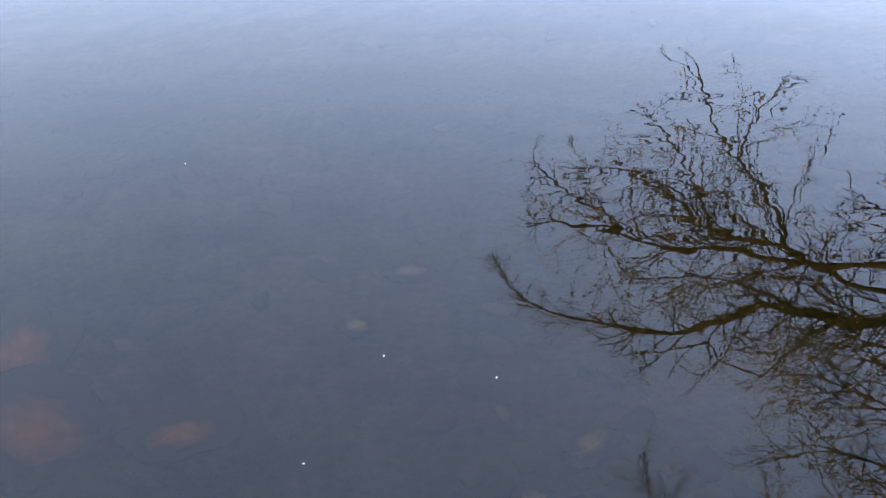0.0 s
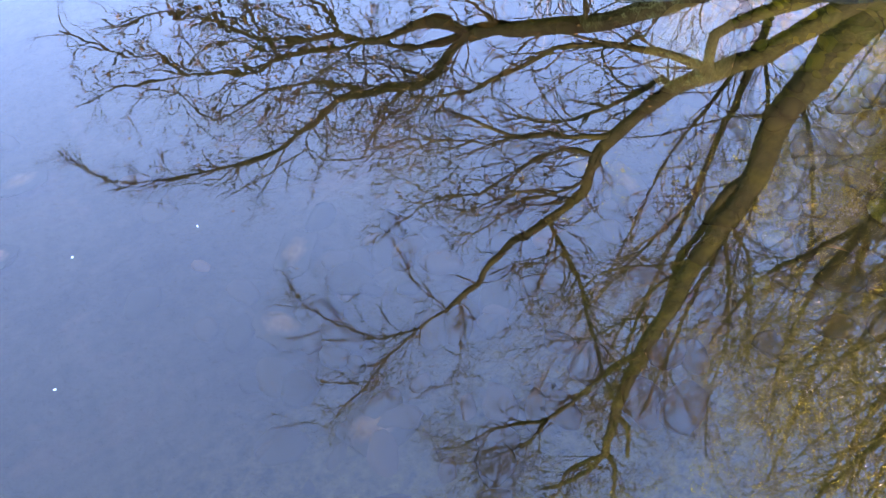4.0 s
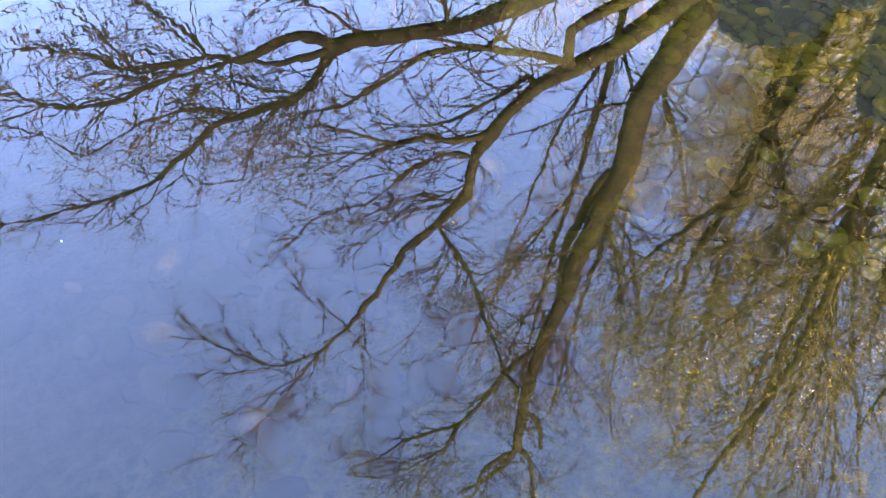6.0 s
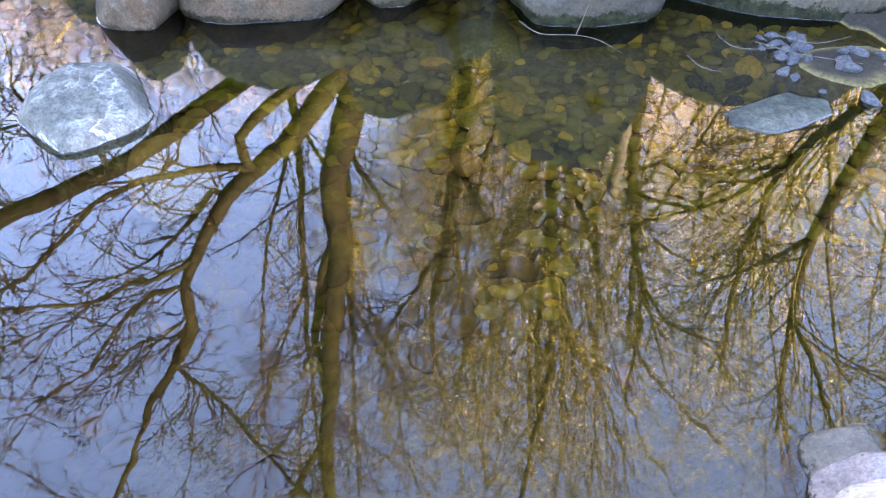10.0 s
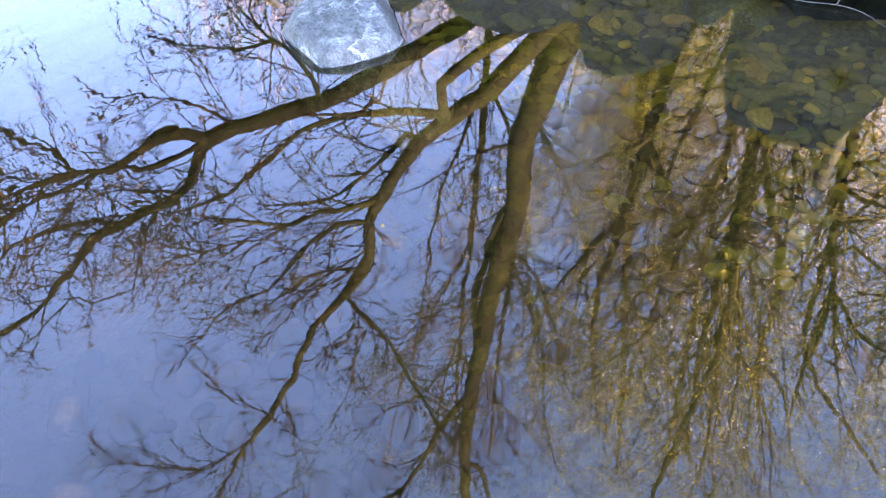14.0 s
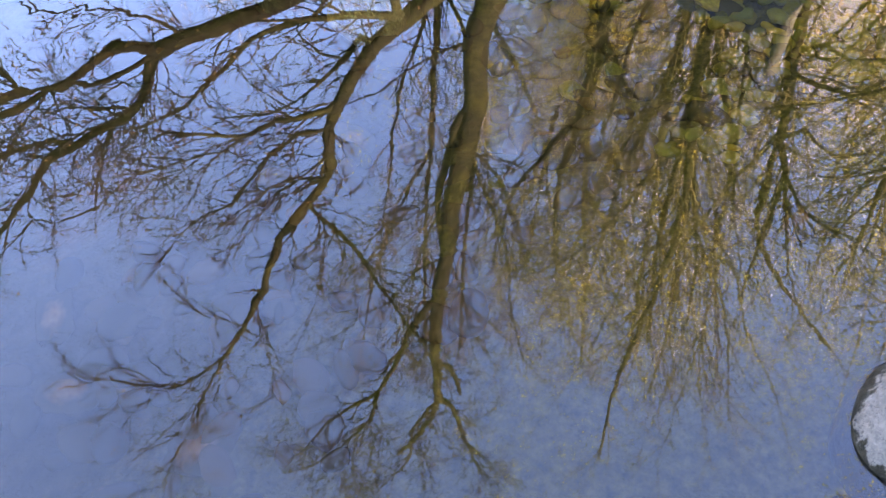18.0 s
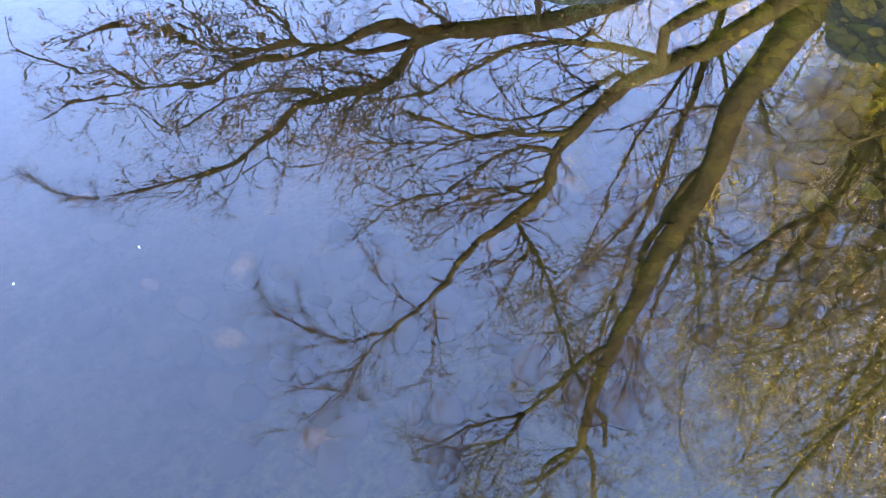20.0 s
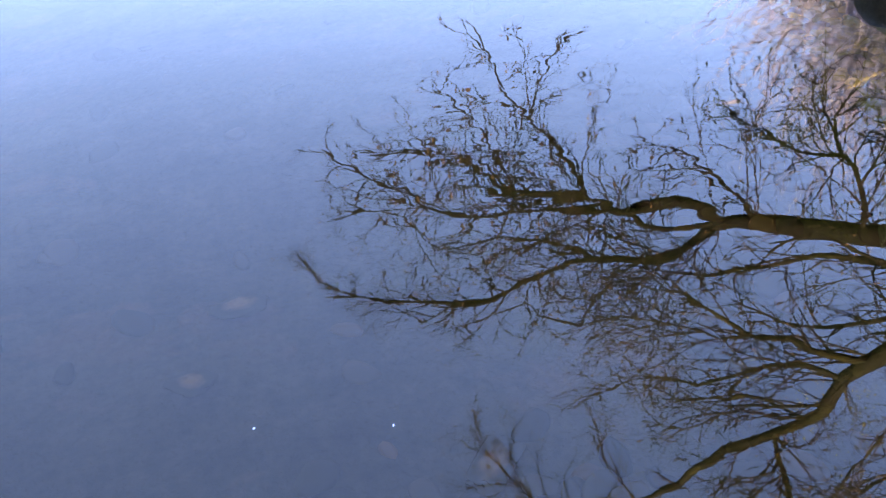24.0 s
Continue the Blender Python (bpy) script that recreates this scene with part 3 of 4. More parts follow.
boulder(2.02, 1.65, 0.49, 0.52, 0.135, 0.32, 58, 23, MARBLED, "pale grey-green boulder with white veins standing alone in the water", 0.04, 0, 0.12, 2.3, name="water_boulder", group="boulders in the water", grain=0.022,
        flats=[((0.05, -0.30, 0.95), 0.82), ((-0.80, -0.62, -0.05), 0.74), ((-0.70, 0.60, 0.35), 0.80), ((-0.25, -1.0, -0.40), 0.90), ((0.8, 0.2, 0.5), 0.86)])
boulder(2.80, -0.46, 0.52, 0.25, 0.019, 0.12, 62, 25, FLAT_STONE, "flat grey-green stone awash in the water by the beach", 0.05, 1, 0.30, 2.6, name="sunken_stone", group="boulders in the water", flats=[((0, 0, 1), 0.80)])
boulder(1.96, 1.33, 0.30, 0.26, -0.02, 0.30, 62, 24, SUNKEN_PINK, "pinkish stone under the water beside the lone boulder", 0.15, 3, name="sunken_stone", group="boulders in the water")

# stones at the near shore
boulder(1.065, -0.555, 0.35, 0.34, 0.095, 0.2, 8, 31, PALE_STONE, "large smooth pale grey stone on the near shore", 0.10, 1, 0.06, 2.4, group="near shore stones")
boulder(1.44, -0.69, 0.26, 0.26, 0.07, 0.2, 60, 32, PALE_STONE, "flat grey stone on the near shore", 0.15, 2, 0.08, group="near shore stones")
boulder(1.35, -0.72, 0.26, 0.24, 0.11, 0.2, 55, 33, LAVENDER, "smooth lavender-grey stone on the near shore", 0.12, 1, 0.05, 2.4, group="near shore stones")
boulder(1.20, -0.65, 0.24, 0.20, 0.15, 0.2, 40, 34, WHITE_STONE, "white worn stone with a grey cap", 0.15, 3, group="near shore stones")
boulder(1.28, -0.73, 0.24, 0.22, 0.14, 0.2, 60, 37, WHITE_STONE, "white weathered stone on the near shore", 0.15, 3, group="near shore stones")
boulder(0.79, -0.49, 0.22, 0.22, 0.08, 0.2, 30, 35, LAVENDER, "mauve-grey stone on the near shore", 0.15, 3, group="near shore stones")
boulder(0.30, -0.75, 0.60, 0.40, 0.15, 0.2, 10, 36, GRANITE, "flat grey stone at the near shore", 0.1, 2, group="near shore stones")


# ---- trees ----
WILLOW = dict(ease=0.62, spread=0.58, curl=0.27, lift=0.01, gaps=(0.105, 0.072), thin=0.0030, stout=0.0080, leafy=0.50, leaf=0.026)
OPEN = dict(ease=0.25, spread=0.54, curl=0.25, lift=0.0, gaps=(0.150, 0.115), thin=0.0042, stout=0.0100, leafy=0.42, leaf=0.030)
BRUSH = dict(ease=0.25, spread=0.46, curl=0.12, lift=0.03, gaps=(0.20, 0.17), thin=0.0036, stout=0.011, leafy=0.30, leaf=0.022)
FINE = dict(ease=0.20, spread=0.44, curl=0.15, lift=0.03, gaps=(0.24, 0.18), thin=0.0046, stout=0.012, leafy=0.40, leaf=0.032)

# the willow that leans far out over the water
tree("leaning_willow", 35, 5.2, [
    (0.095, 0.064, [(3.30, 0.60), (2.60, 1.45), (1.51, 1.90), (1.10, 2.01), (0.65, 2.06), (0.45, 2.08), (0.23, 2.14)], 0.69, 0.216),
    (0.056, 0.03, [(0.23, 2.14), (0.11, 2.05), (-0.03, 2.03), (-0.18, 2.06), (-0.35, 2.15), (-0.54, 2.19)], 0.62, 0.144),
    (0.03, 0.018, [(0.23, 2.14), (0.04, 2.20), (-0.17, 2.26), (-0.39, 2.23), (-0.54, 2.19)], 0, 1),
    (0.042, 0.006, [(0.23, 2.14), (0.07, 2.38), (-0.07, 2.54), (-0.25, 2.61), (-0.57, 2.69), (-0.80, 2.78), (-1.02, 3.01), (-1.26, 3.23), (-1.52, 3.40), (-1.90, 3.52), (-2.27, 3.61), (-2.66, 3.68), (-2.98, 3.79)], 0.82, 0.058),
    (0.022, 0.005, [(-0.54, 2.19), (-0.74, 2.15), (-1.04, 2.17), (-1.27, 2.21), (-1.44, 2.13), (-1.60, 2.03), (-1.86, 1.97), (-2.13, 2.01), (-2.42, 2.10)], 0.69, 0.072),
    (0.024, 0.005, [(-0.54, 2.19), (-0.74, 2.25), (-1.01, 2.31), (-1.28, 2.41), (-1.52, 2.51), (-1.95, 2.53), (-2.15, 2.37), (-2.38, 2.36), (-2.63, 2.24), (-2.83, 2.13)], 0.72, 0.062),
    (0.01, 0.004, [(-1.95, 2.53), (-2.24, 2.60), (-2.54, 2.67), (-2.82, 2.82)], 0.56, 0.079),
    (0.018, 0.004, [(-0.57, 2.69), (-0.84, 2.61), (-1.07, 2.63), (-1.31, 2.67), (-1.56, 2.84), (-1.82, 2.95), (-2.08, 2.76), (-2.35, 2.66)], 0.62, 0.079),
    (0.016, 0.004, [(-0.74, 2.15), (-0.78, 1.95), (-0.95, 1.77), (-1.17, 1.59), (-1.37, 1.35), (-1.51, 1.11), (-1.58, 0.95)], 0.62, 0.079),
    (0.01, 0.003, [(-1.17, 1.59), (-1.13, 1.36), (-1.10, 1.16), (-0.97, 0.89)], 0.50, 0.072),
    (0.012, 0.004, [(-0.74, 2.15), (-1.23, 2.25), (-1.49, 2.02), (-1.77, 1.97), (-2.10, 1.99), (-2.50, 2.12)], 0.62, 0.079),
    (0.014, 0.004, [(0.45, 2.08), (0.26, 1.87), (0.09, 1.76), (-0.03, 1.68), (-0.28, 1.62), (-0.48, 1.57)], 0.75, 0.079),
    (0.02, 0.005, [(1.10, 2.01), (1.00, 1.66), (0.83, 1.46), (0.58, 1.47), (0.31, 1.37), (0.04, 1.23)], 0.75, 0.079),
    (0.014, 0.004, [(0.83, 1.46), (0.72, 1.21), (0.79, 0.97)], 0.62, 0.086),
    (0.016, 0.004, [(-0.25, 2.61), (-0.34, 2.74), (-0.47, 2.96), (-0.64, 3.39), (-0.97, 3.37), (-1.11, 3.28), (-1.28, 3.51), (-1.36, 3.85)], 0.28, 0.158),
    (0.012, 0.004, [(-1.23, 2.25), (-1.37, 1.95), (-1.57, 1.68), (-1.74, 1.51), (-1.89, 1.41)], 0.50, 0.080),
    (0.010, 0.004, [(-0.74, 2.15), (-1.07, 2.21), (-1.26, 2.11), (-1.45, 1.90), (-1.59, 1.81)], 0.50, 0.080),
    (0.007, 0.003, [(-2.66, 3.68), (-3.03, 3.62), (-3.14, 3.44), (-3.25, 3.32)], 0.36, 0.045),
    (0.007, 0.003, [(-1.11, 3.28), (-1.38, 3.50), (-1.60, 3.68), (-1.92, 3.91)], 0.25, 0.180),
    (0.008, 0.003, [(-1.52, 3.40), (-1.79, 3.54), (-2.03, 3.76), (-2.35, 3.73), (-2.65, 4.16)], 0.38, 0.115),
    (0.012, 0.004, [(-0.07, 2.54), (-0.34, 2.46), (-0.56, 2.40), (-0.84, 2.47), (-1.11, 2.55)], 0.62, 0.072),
], WILLOW, BARK_SILHOUETTE, TWIG_SILHOUETTE, LEAF_DRY, 11, "bare willow leaning far out over the water, coloured as a silhouette")

tree("forked_alder", 45, 5.8, [
    (0.112, 0.02, [(2.75, 0.75), (2.25, 1.75), (1.64, 2.43), (1.48, 2.53), (1.28, 2.68), (0.99, 2.87), (0.79, 3.13), (0.63, 3.41), (0.48, 3.74), (0.46, 4.03), (0.40, 4.31), (0.15, 4.67), (-0.19, 5.11), (-0.39, 5.52), (-0.52, 5.85), (-0.75, 6.26), (-0.89, 6.48), (-1.26, 6.99)], 0.78, 0.198),
    (0.014, 0.006, [(-1.26, 6.99), (-1.79, 7.31), (-2.22, 7.16), (-2.62, 6.86), (-3.05, 6.84)], 0.98, 0.099),
    (0.016, 0.006, [(-1.26, 6.99), (-1.67, 7.71), (-2.05, 8.50), (-2.46, 9.22), (-2.82, 10.00)], 0.98, 0.099),
    (0.008, 0.004, [(-0.89, 6.48), (-1.02, 6.30), (-1.22, 6.12), (-1.46, 5.69)], 0.65, 0.099),
    (0.009, 0.004, [(-0.75, 6.26), (-0.68, 6.65), (-0.72, 7.27), (-0.75, 9.01)], 0.65, 0.112),
    (0.034, 0.008, [(0.63, 3.41), (0.33, 3.54), (0.02, 3.53), (-0.29, 3.61), (-0.67, 3.48), (-0.93, 3.41), (-1.09, 3.46)], 0.78, 0.086),
    (0.014, 0.005, [(-0.29, 3.61), (-0.51, 3.74), (-1.05, 3.78), (-1.39, 3.88), (-1.75, 4.14)], 0.78, 0.079),
    (0.024, 0.006, [(0.48, 3.74), (0.19, 3.73), (-0.07, 3.87), (-0.33, 4.13), (-0.56, 4.39), (-0.85, 4.47), (-1.15, 4.67), (-1.48, 5.11)], 0.78, 0.086),
    (0.018, 0.005, [(0.46, 4.03), (0.18, 4.26), (-0.10, 4.41), (-0.32, 4.69), (-0.61, 5.04), (-0.98, 5.14)], 0.72, 0.086),
    (0.018, 0.005, [(0.40, 4.31), (0.12, 4.31), (-0.16, 4.30), (-0.50, 4.55), (-0.85, 4.76)], 0.65, 0.092),
    (0.032, 0.008, [(0.99, 2.87), (0.88, 2.78), (0.71, 2.95), (0.49, 3.13), (0.21, 3.32), (-0.09, 3.39), (-0.51, 3.31)], 0.65, 0.092),
    (0.04, 0.01, [(1.28, 2.68), (1.03, 2.58), (0.80, 2.54), (0.51, 2.51), (0.24, 2.54), (-0.04, 2.64), (-0.27, 2.84), (-0.51, 3.01), (-0.72, 3.16), (-1.08, 3.26), (-1.29, 3.31)], 0.65, 0.106),
    (0.016, 0.005, [(0.51, 2.51), (0.09, 2.44), (-0.14, 2.49), (-0.37, 2.65)], 0.65, 0.086),
    (0.018, 0.006, [(0.51, 2.51), (0.68, 2.39), (0.74, 2.20)], 0.52, 0.086),
    (0.045, 0.06, [(1.28, 2.68), (1.19, 2.46), (1.30, 2.22), (1.70, 1.98), (2.25, 1.75)], 0, 1),
    (0.022, 0.014, [(0.15, 4.67), (0.25, 4.87), (0.43, 5.26), (0.60, 5.67), (0.79, 6.28), (1.00, 6.94), (1.33, 7.80)], 0.78, 0.112),
    (0.012, 0.005, [(0.25, 4.87), (0.33, 5.13), (0.18, 5.54), (0.05, 6.18), (-0.19, 6.80)], 0.72, 0.099),
    (0.01, 0.004, [(0.25, 4.87), (0.13, 5.35), (-0.11, 5.43), (-0.42, 5.73)], 0.65, 0.099),
], OPEN, BARK_MOSSY, TWIG_BROWN, LEAF_DRY, 12, "bare forked alder with mossy sunlit limbs")

tree("tall_alder", 50, 6.3, [
    (0.165, 0.07, [(2.10, 0.85), (1.88, 2.00), (1.64, 2.80), (1.50, 3.31), (1.51, 3.94), (1.40, 4.67), (1.27, 5.43), (1.15, 6.51), (1.03, 7.28), (0.97, 8.11), (0.96, 8.87), (0.99, 9.97)], 1.00, 0.200),
    (0.05, 0.045, [(1.51, 3.94), (1.29, 4.37), (1.18, 4.92), (1.08, 5.57), (1.15, 6.51)], 0, 1),
    (0.05, 0.012, [(1.03, 7.28), (0.64, 7.94), (0.40, 8.60), (0.06, 9.37), (-0.43, 9.81), (-0.87, 10.25), (-1.24, 10.87), (-1.63, 11.23)], 1.12, 0.112),
    (0.024, 0.008, [(0.06, 9.37), (-0.15, 10.15), (-0.39, 10.63), (-0.85, 11.21), (-1.34, 11.63), (-1.74, 11.63)], 1.00, 0.119),
    (0.016, 0.006, [(-0.39, 10.63), (-0.55, 11.50), (-0.66, 12.69)], 1.00, 0.140),
    (0.045, 0.03, [(0.96, 8.87), (1.15, 9.04), (1.26, 9.42), (1.32, 9.87)], 0, 1),
    (0.052, 0.03, [(0.99, 9.97), (0.80, 10.62), (0.50, 11.26), (0.19, 11.65)], 0.62, 0.210),
    (0.045, 0.012, [(0.99, 9.97), (1.20, 10.29), (1.38, 11.34), (1.82, 13.62)], 1.25, 0.140),
    (0.04, 0.012, [(0.99, 9.97), (0.53, 10.79), (0.36, 11.98), (-0.21, 12.90)], 1.25, 0.140),
    (0.018, 0.006, [(1.50, 3.31), (1.20, 3.34), (0.88, 3.53), (0.55, 3.74), (0.18, 3.87)], 0.50, 0.154),
    (0.016, 0.006, [(1.27, 5.43), (0.86, 5.61), (0.49, 5.72), (0.13, 6.02), (-0.22, 5.85)], 0.75, 0.112),
    (0.02, 0.006, [(1.40, 4.67), (1.70, 5.04), (1.93, 5.76), (2.18, 6.68), (2.27, 7.27), (2.70, 8.24)], 1.00, 0.140),
    (0.014, 0.006, [(1.15, 6.51), (0.76, 6.68), (0.40, 7.21), (-0.09, 7.49), (-0.45, 7.87)], 0.75, 0.105),
    (0.014, 0.006, [(1.15, 6.51), (1.36, 7.30), (1.43, 8.10), (1.73, 8.91)], 0.75, 0.126),
], OPEN, BARK_MOSSY, TWIG_BROWN, LEAF_DRY, 13, "tall bare alder with an olive mossy trunk")

tree("brush_tree", 62, 6.5, [
    (0.080, 0.040, [(1.55, 0.85), (1.42, 2.20), (1.34, 3.20), (1.25, 4.20), (1.10, 5.10)], 0.94, 0.216),
    (0.034, 0.006, [(1.25, 4.20), (0.91, 4.81), (0.59, 5.52), (0.40, 6.80)], 1.22, 0.144),
    (0.034, 0.006, [(1.10, 5.10), (1.15, 6.40), (1.45, 8.20)], 1.35, 0.144),
    (0.026, 0.006, [(1.34, 3.20), (1.75, 4.20), (1.95, 5.60)], 1.22, 0.144),
], BRUSH, BARK_MOSSY, TWIG_GOLD, LEAF_YELLOW, 14, "straight young tree with brown brushwood round it")

tree("thicket_tree", 70, 6.0, [
    (0.070, 0.014, [(1.10, 0.80), (1.22, 2.40), (1.32, 3.87), (1.33, 5.18), (1.54, 7.30)], 1.22, 0.115),
    (0.045, 0.010, [(1.10, 0.80), (1.05, 2.89), (0.89, 3.90), (0.74, 5.23), (0.60, 7.00)], 1.22, 0.115),
    (0.045, 0.010, [(1.10, 0.80), (1.28, 3.19), (1.47, 4.24), (1.77, 5.52), (1.93, 7.13)], 1.22, 0.115),
    (0.026, 0.006, [(1.32, 3.87), (1.06, 4.51), (0.72, 5.42), (0.24, 6.07)], 1.08, 0.130),
    (0.030, 0.006, [(1.10, 0.80), (0.70, 2.60), (0.55, 4.00), (0.30, 5.20)], 1.08, 0.130),
    (0.060, 0.012, [(1.10, 0.80), (1.25, 2.60), (1.32, 3.27), (1.43, 4.20), (1.51, 5.26), (1.49, 6.09), (1.35, 7.99), (1.39, 10.90)], 1.1, 0.32),
    (0.044, 0.016, [(1.10, 0.80), (1.31, 2.60), (1.82, 4.16), (1.92, 5.49), (2.11, 6.90)], 0.9, 0.26),
    (0.014, 0.005, [(2.11, 6.90), (1.95, 7.97), (1.92, 10.79)], 0.9, 0.28),
    (0.014, 0.005, [(2.11, 6.90), (2.17, 8.61), (2.20, 10.71)], 0.9, 0.28),
    (0.014, 0.005, [(2.11, 6.90), (2.40, 8.36), (2.99, 10.51)], 0.9, 0.28),
    (0.014, 0.005, [(2.11, 6.90), (2.81, 8.48), (3.56, 9.39)], 0.9, 0.28),
    (0.020, 0.008, [(1.92, 5.49), (2.23, 5.77), (2.69, 6.96), (3.22, 7.91), (4.08, 9.73)], 0.5, 0.40),
    (0.050, 0.020, [(1.10, 0.80), (1.96, 2.81), (2.15, 3.87), (2.27, 4.92), (2.59, 5.60), (3.06, 6.20), (3.64, 6.95)], 0.9, 0.34),
    (0.026, 0.008, [(1.96, 2.81), (2.22, 2.75), (2.49, 2.88), (2.96, 2.73)], 0.8, 0.16),
    (0.024, 0.008, [(2.15, 3.87), (2.33, 3.66), (2.73, 3.95), (3.10, 3.72)], 0.8, 0.16),
    (0.030, 0.006, [(1.10, 0.80), (1.60, 2.80), (1.85, 4.20), (2.30, 5.80)], 1.08, 0.130),
], BRUSH, BARK_MOSSY, TWIG_GOLD, LEAF_YELLOW, 15, "many-stemmed thicket tree with yellowing twigs")

tree("pale_trunk_tree", 76, 5.5, [
    (0.060, 0.012, [(1.10, 0.75), (1.20, 2.18), (1.26, 2.55), (1.36, 3.08), (1.49, 3.58), (1.53, 4.15), (1.56, 4.77), (1.60, 5.28)], 1.00, 0.150),
    (0.022, 0.006, [(1.26, 2.55), (1.62, 2.68), (1.86, 2.60), (2.04, 2.30), (2.26, 2.06)], 0.90, 0.115),
    (0.022, 0.006, [(1.49, 3.58), (1.78, 3.96), (2.06, 4.13), (2.41, 4.22)], 0.90, 0.115),
    (0.018, 0.006, [(1.49, 3.58), (1.82, 4.56), (2.05, 5.10), (2.20, 5.35)], 0.70, 0.130),
    (0.016, 0.005, [(1.20, 2.18), (1.20, 2.43), (1.23, 2.72), (1.20, 3.02), (1.16, 3.21), (1.27, 3.60), (1.36, 4.01)], 0.50, 0.200),
], BRUSH, BARK_MOSSY, TWIG_GOLD, LEAF_YELLOW, 16, "slender tree with a few small yellow leaves")

tree("dead_stub", 75, 5.3, [
    (0.062, 0.050, [(1.12, 0.70), (1.16, 1.86), (1.15, 2.12), (1.16, 2.43)], 0.0, 1),
], BRUSH, BARK_PALE, TWIG_GOLD, LEAF_YELLOW, 17, "pale broken trunk without branches", "dead tree")

tree("yellow_willow", 88, 5.2, [
    (0.070, 0.010, [(1.70, 0.70), (1.46, 1.59), (1.38, 2.32), (1.44, 3.10), (1.70, 4.60)], 1.22, 0.101),
    (0.050, 0.008, [(1.70, 0.70), (1.09, 1.67), (0.96, 2.33), (0.96, 2.82), (1.05, 3.90)], 1.08, 0.101),
    (0.024, 0.005, [(1.38, 2.32), (0.82, 2.93), (0.43, 3.10)], 0.94, 0.101),
    (0.026, 0.006, [(1.44, 3.10), (1.87, 3.74), (2.30, 4.60)], 1.08, 0.101),
    (0.024, 0.005, [(1.09, 1.67), (0.76, 2.12), (0.42, 2.36), (0.00, 2.60)], 0.94, 0.101),
    (0.040, 0.006, [(1.70, 0.70), (2.10, 2.20), (2.50, 3.80), (2.60, 5.40)], 1.22, 0.101),
], dict(BRUSH, leafy=0.6), BARK_MOSSY, TWIG_GOLD, LEAF_YELLOW, 18, "bushy willow with many small yellow leaves")


birch = tree("slender_birch", 58, 8.5, [
    (0.075, 0.020, [(2.10, 1.10), (2.20, 4.60), (2.45, 7.60), (2.70, 9.70), (3.00, 12.60)], 1.30, 0.26),
    (0.034, 0.008, [(2.20, 4.60), (1.80, 6.60), (1.70, 8.60), (1.45, 10.60)], 1.30, 0.24),
    (0.034, 0.008, [(2.45, 7.60), (3.20, 9.00), (3.90, 10.80), (4.40, 12.80)], 1.30, 0.24),
    (0.034, 0.008, [(2.20, 4.60), (3.10, 6.20), (3.80, 7.60), (4.60, 9.60)], 1.30, 0.24),
], FINE, BARK_MOSSY, TWIG_ROSY, LEAF_DRY, 19, "slender bare tree with fine rosy-brown twigs")
clump, clump_rng = Tubes(), np.random.default_rng(61)
for _ in range(420):
    way = unit(clump_rng.normal(0, 1, 3))
    spot = np.array([0.38, -0.25, 8.55]) + clump_rng.normal(0, 1, 3) * np.array([0.22, 0.22, 0.42])
    clump.leaf(spot, way, unit(np.cross(way, clump_rng.normal(0, 1, 3))), clump_rng.uniform(0.03, 0.07), 0.018)
tagged(clump.make("ivy", LEAF_GREEN, birch, "olive-green ivy leaves"), kind="stuff")

tree("slender_birch", 47, 9.5, [
    (0.075, 0.018, [(2.30, 1.20), (2.20, 4.60), (2.00, 7.60), (1.80, 10.50), (1.70, 14.00)], 1.40, 0.17),
    (0.034, 0.008, [(2.20, 4.60), (1.60, 6.40), (1.20, 8.40), (0.90, 11.00)], 1.40, 0.16),
    (0.034, 0.008, [(2.00, 7.60), (1.20, 9.60), (0.60, 11.60), (0.20, 14.00)], 1.40, 0.16),
    (0.034, 0.008, [(2.20, 4.60), (2.80, 6.40), (3.00, 8.60), (3.40, 11.60)], 1.40, 0.16),
    (0.034, 0.008, [(1.80, 10.50), (2.50, 12.00), (3.60, 14.00)], 1.40, 0.16),
], FINE, BARK_MOSSY, TWIG_ROSY, LEAF_DRY, 22, "tall bare tree with a haze of rosy-brown twigs")

tree("slender_birch", 70, 8.0, [
    (0.070, 0.018, [(1.30, 1.05), (1.40, 4.50), (1.55, 7.20), (1.80, 10.80)], 1.30, 0.26),
    (0.034, 0.008, [(1.40, 4.50), (0.80, 6.40), (0.50, 8.90)], 1.30, 0.24),
    (0.034, 0.008, [(1.40, 4.50), (2.30, 6.60), (2.70, 8.30), (3.30, 10.40)], 1.30, 0.24),
    (0.034, 0.008, [(1.55, 7.20), (2.20, 8.60), (2.40, 10.40)], 1.30, 0.24),
], FINE, BARK_MOSSY, TWIG_ROSY, LEAF_YELLOW, 20, "slender bare tree with fine twigs and a few yellow leaves")

tree("slender_birch", 64, 9.0, [
    (0.070, 0.018, [(0.10, 1.10), (0.00, 4.60), (-0.15, 7.40), (-0.30, 9.90), (-0.40, 12.80)], 1.30, 0.20),
    (0.034, 0.008, [(0.00, 4.60), (0.80, 6.60), (1.10, 8.60), (1.60, 11.00)], 1.30, 0.18),
    (0.034, 0.008, [(-0.15, 7.40), (-0.90, 9.20), (-1.30, 11.00), (-1.50, 13.00)], 1.30, 0.18),
    (0.034, 0.008, [(-0.15, 7.40), (0.40, 9.40), (0.60, 11.40), (1.00, 13.20)], 1.30, 0.18),
], FINE, BARK_MOSSY, TWIG_ROSY, LEAF_DRY, 27, "slender bare tree with a haze of rosy-brown twigs")

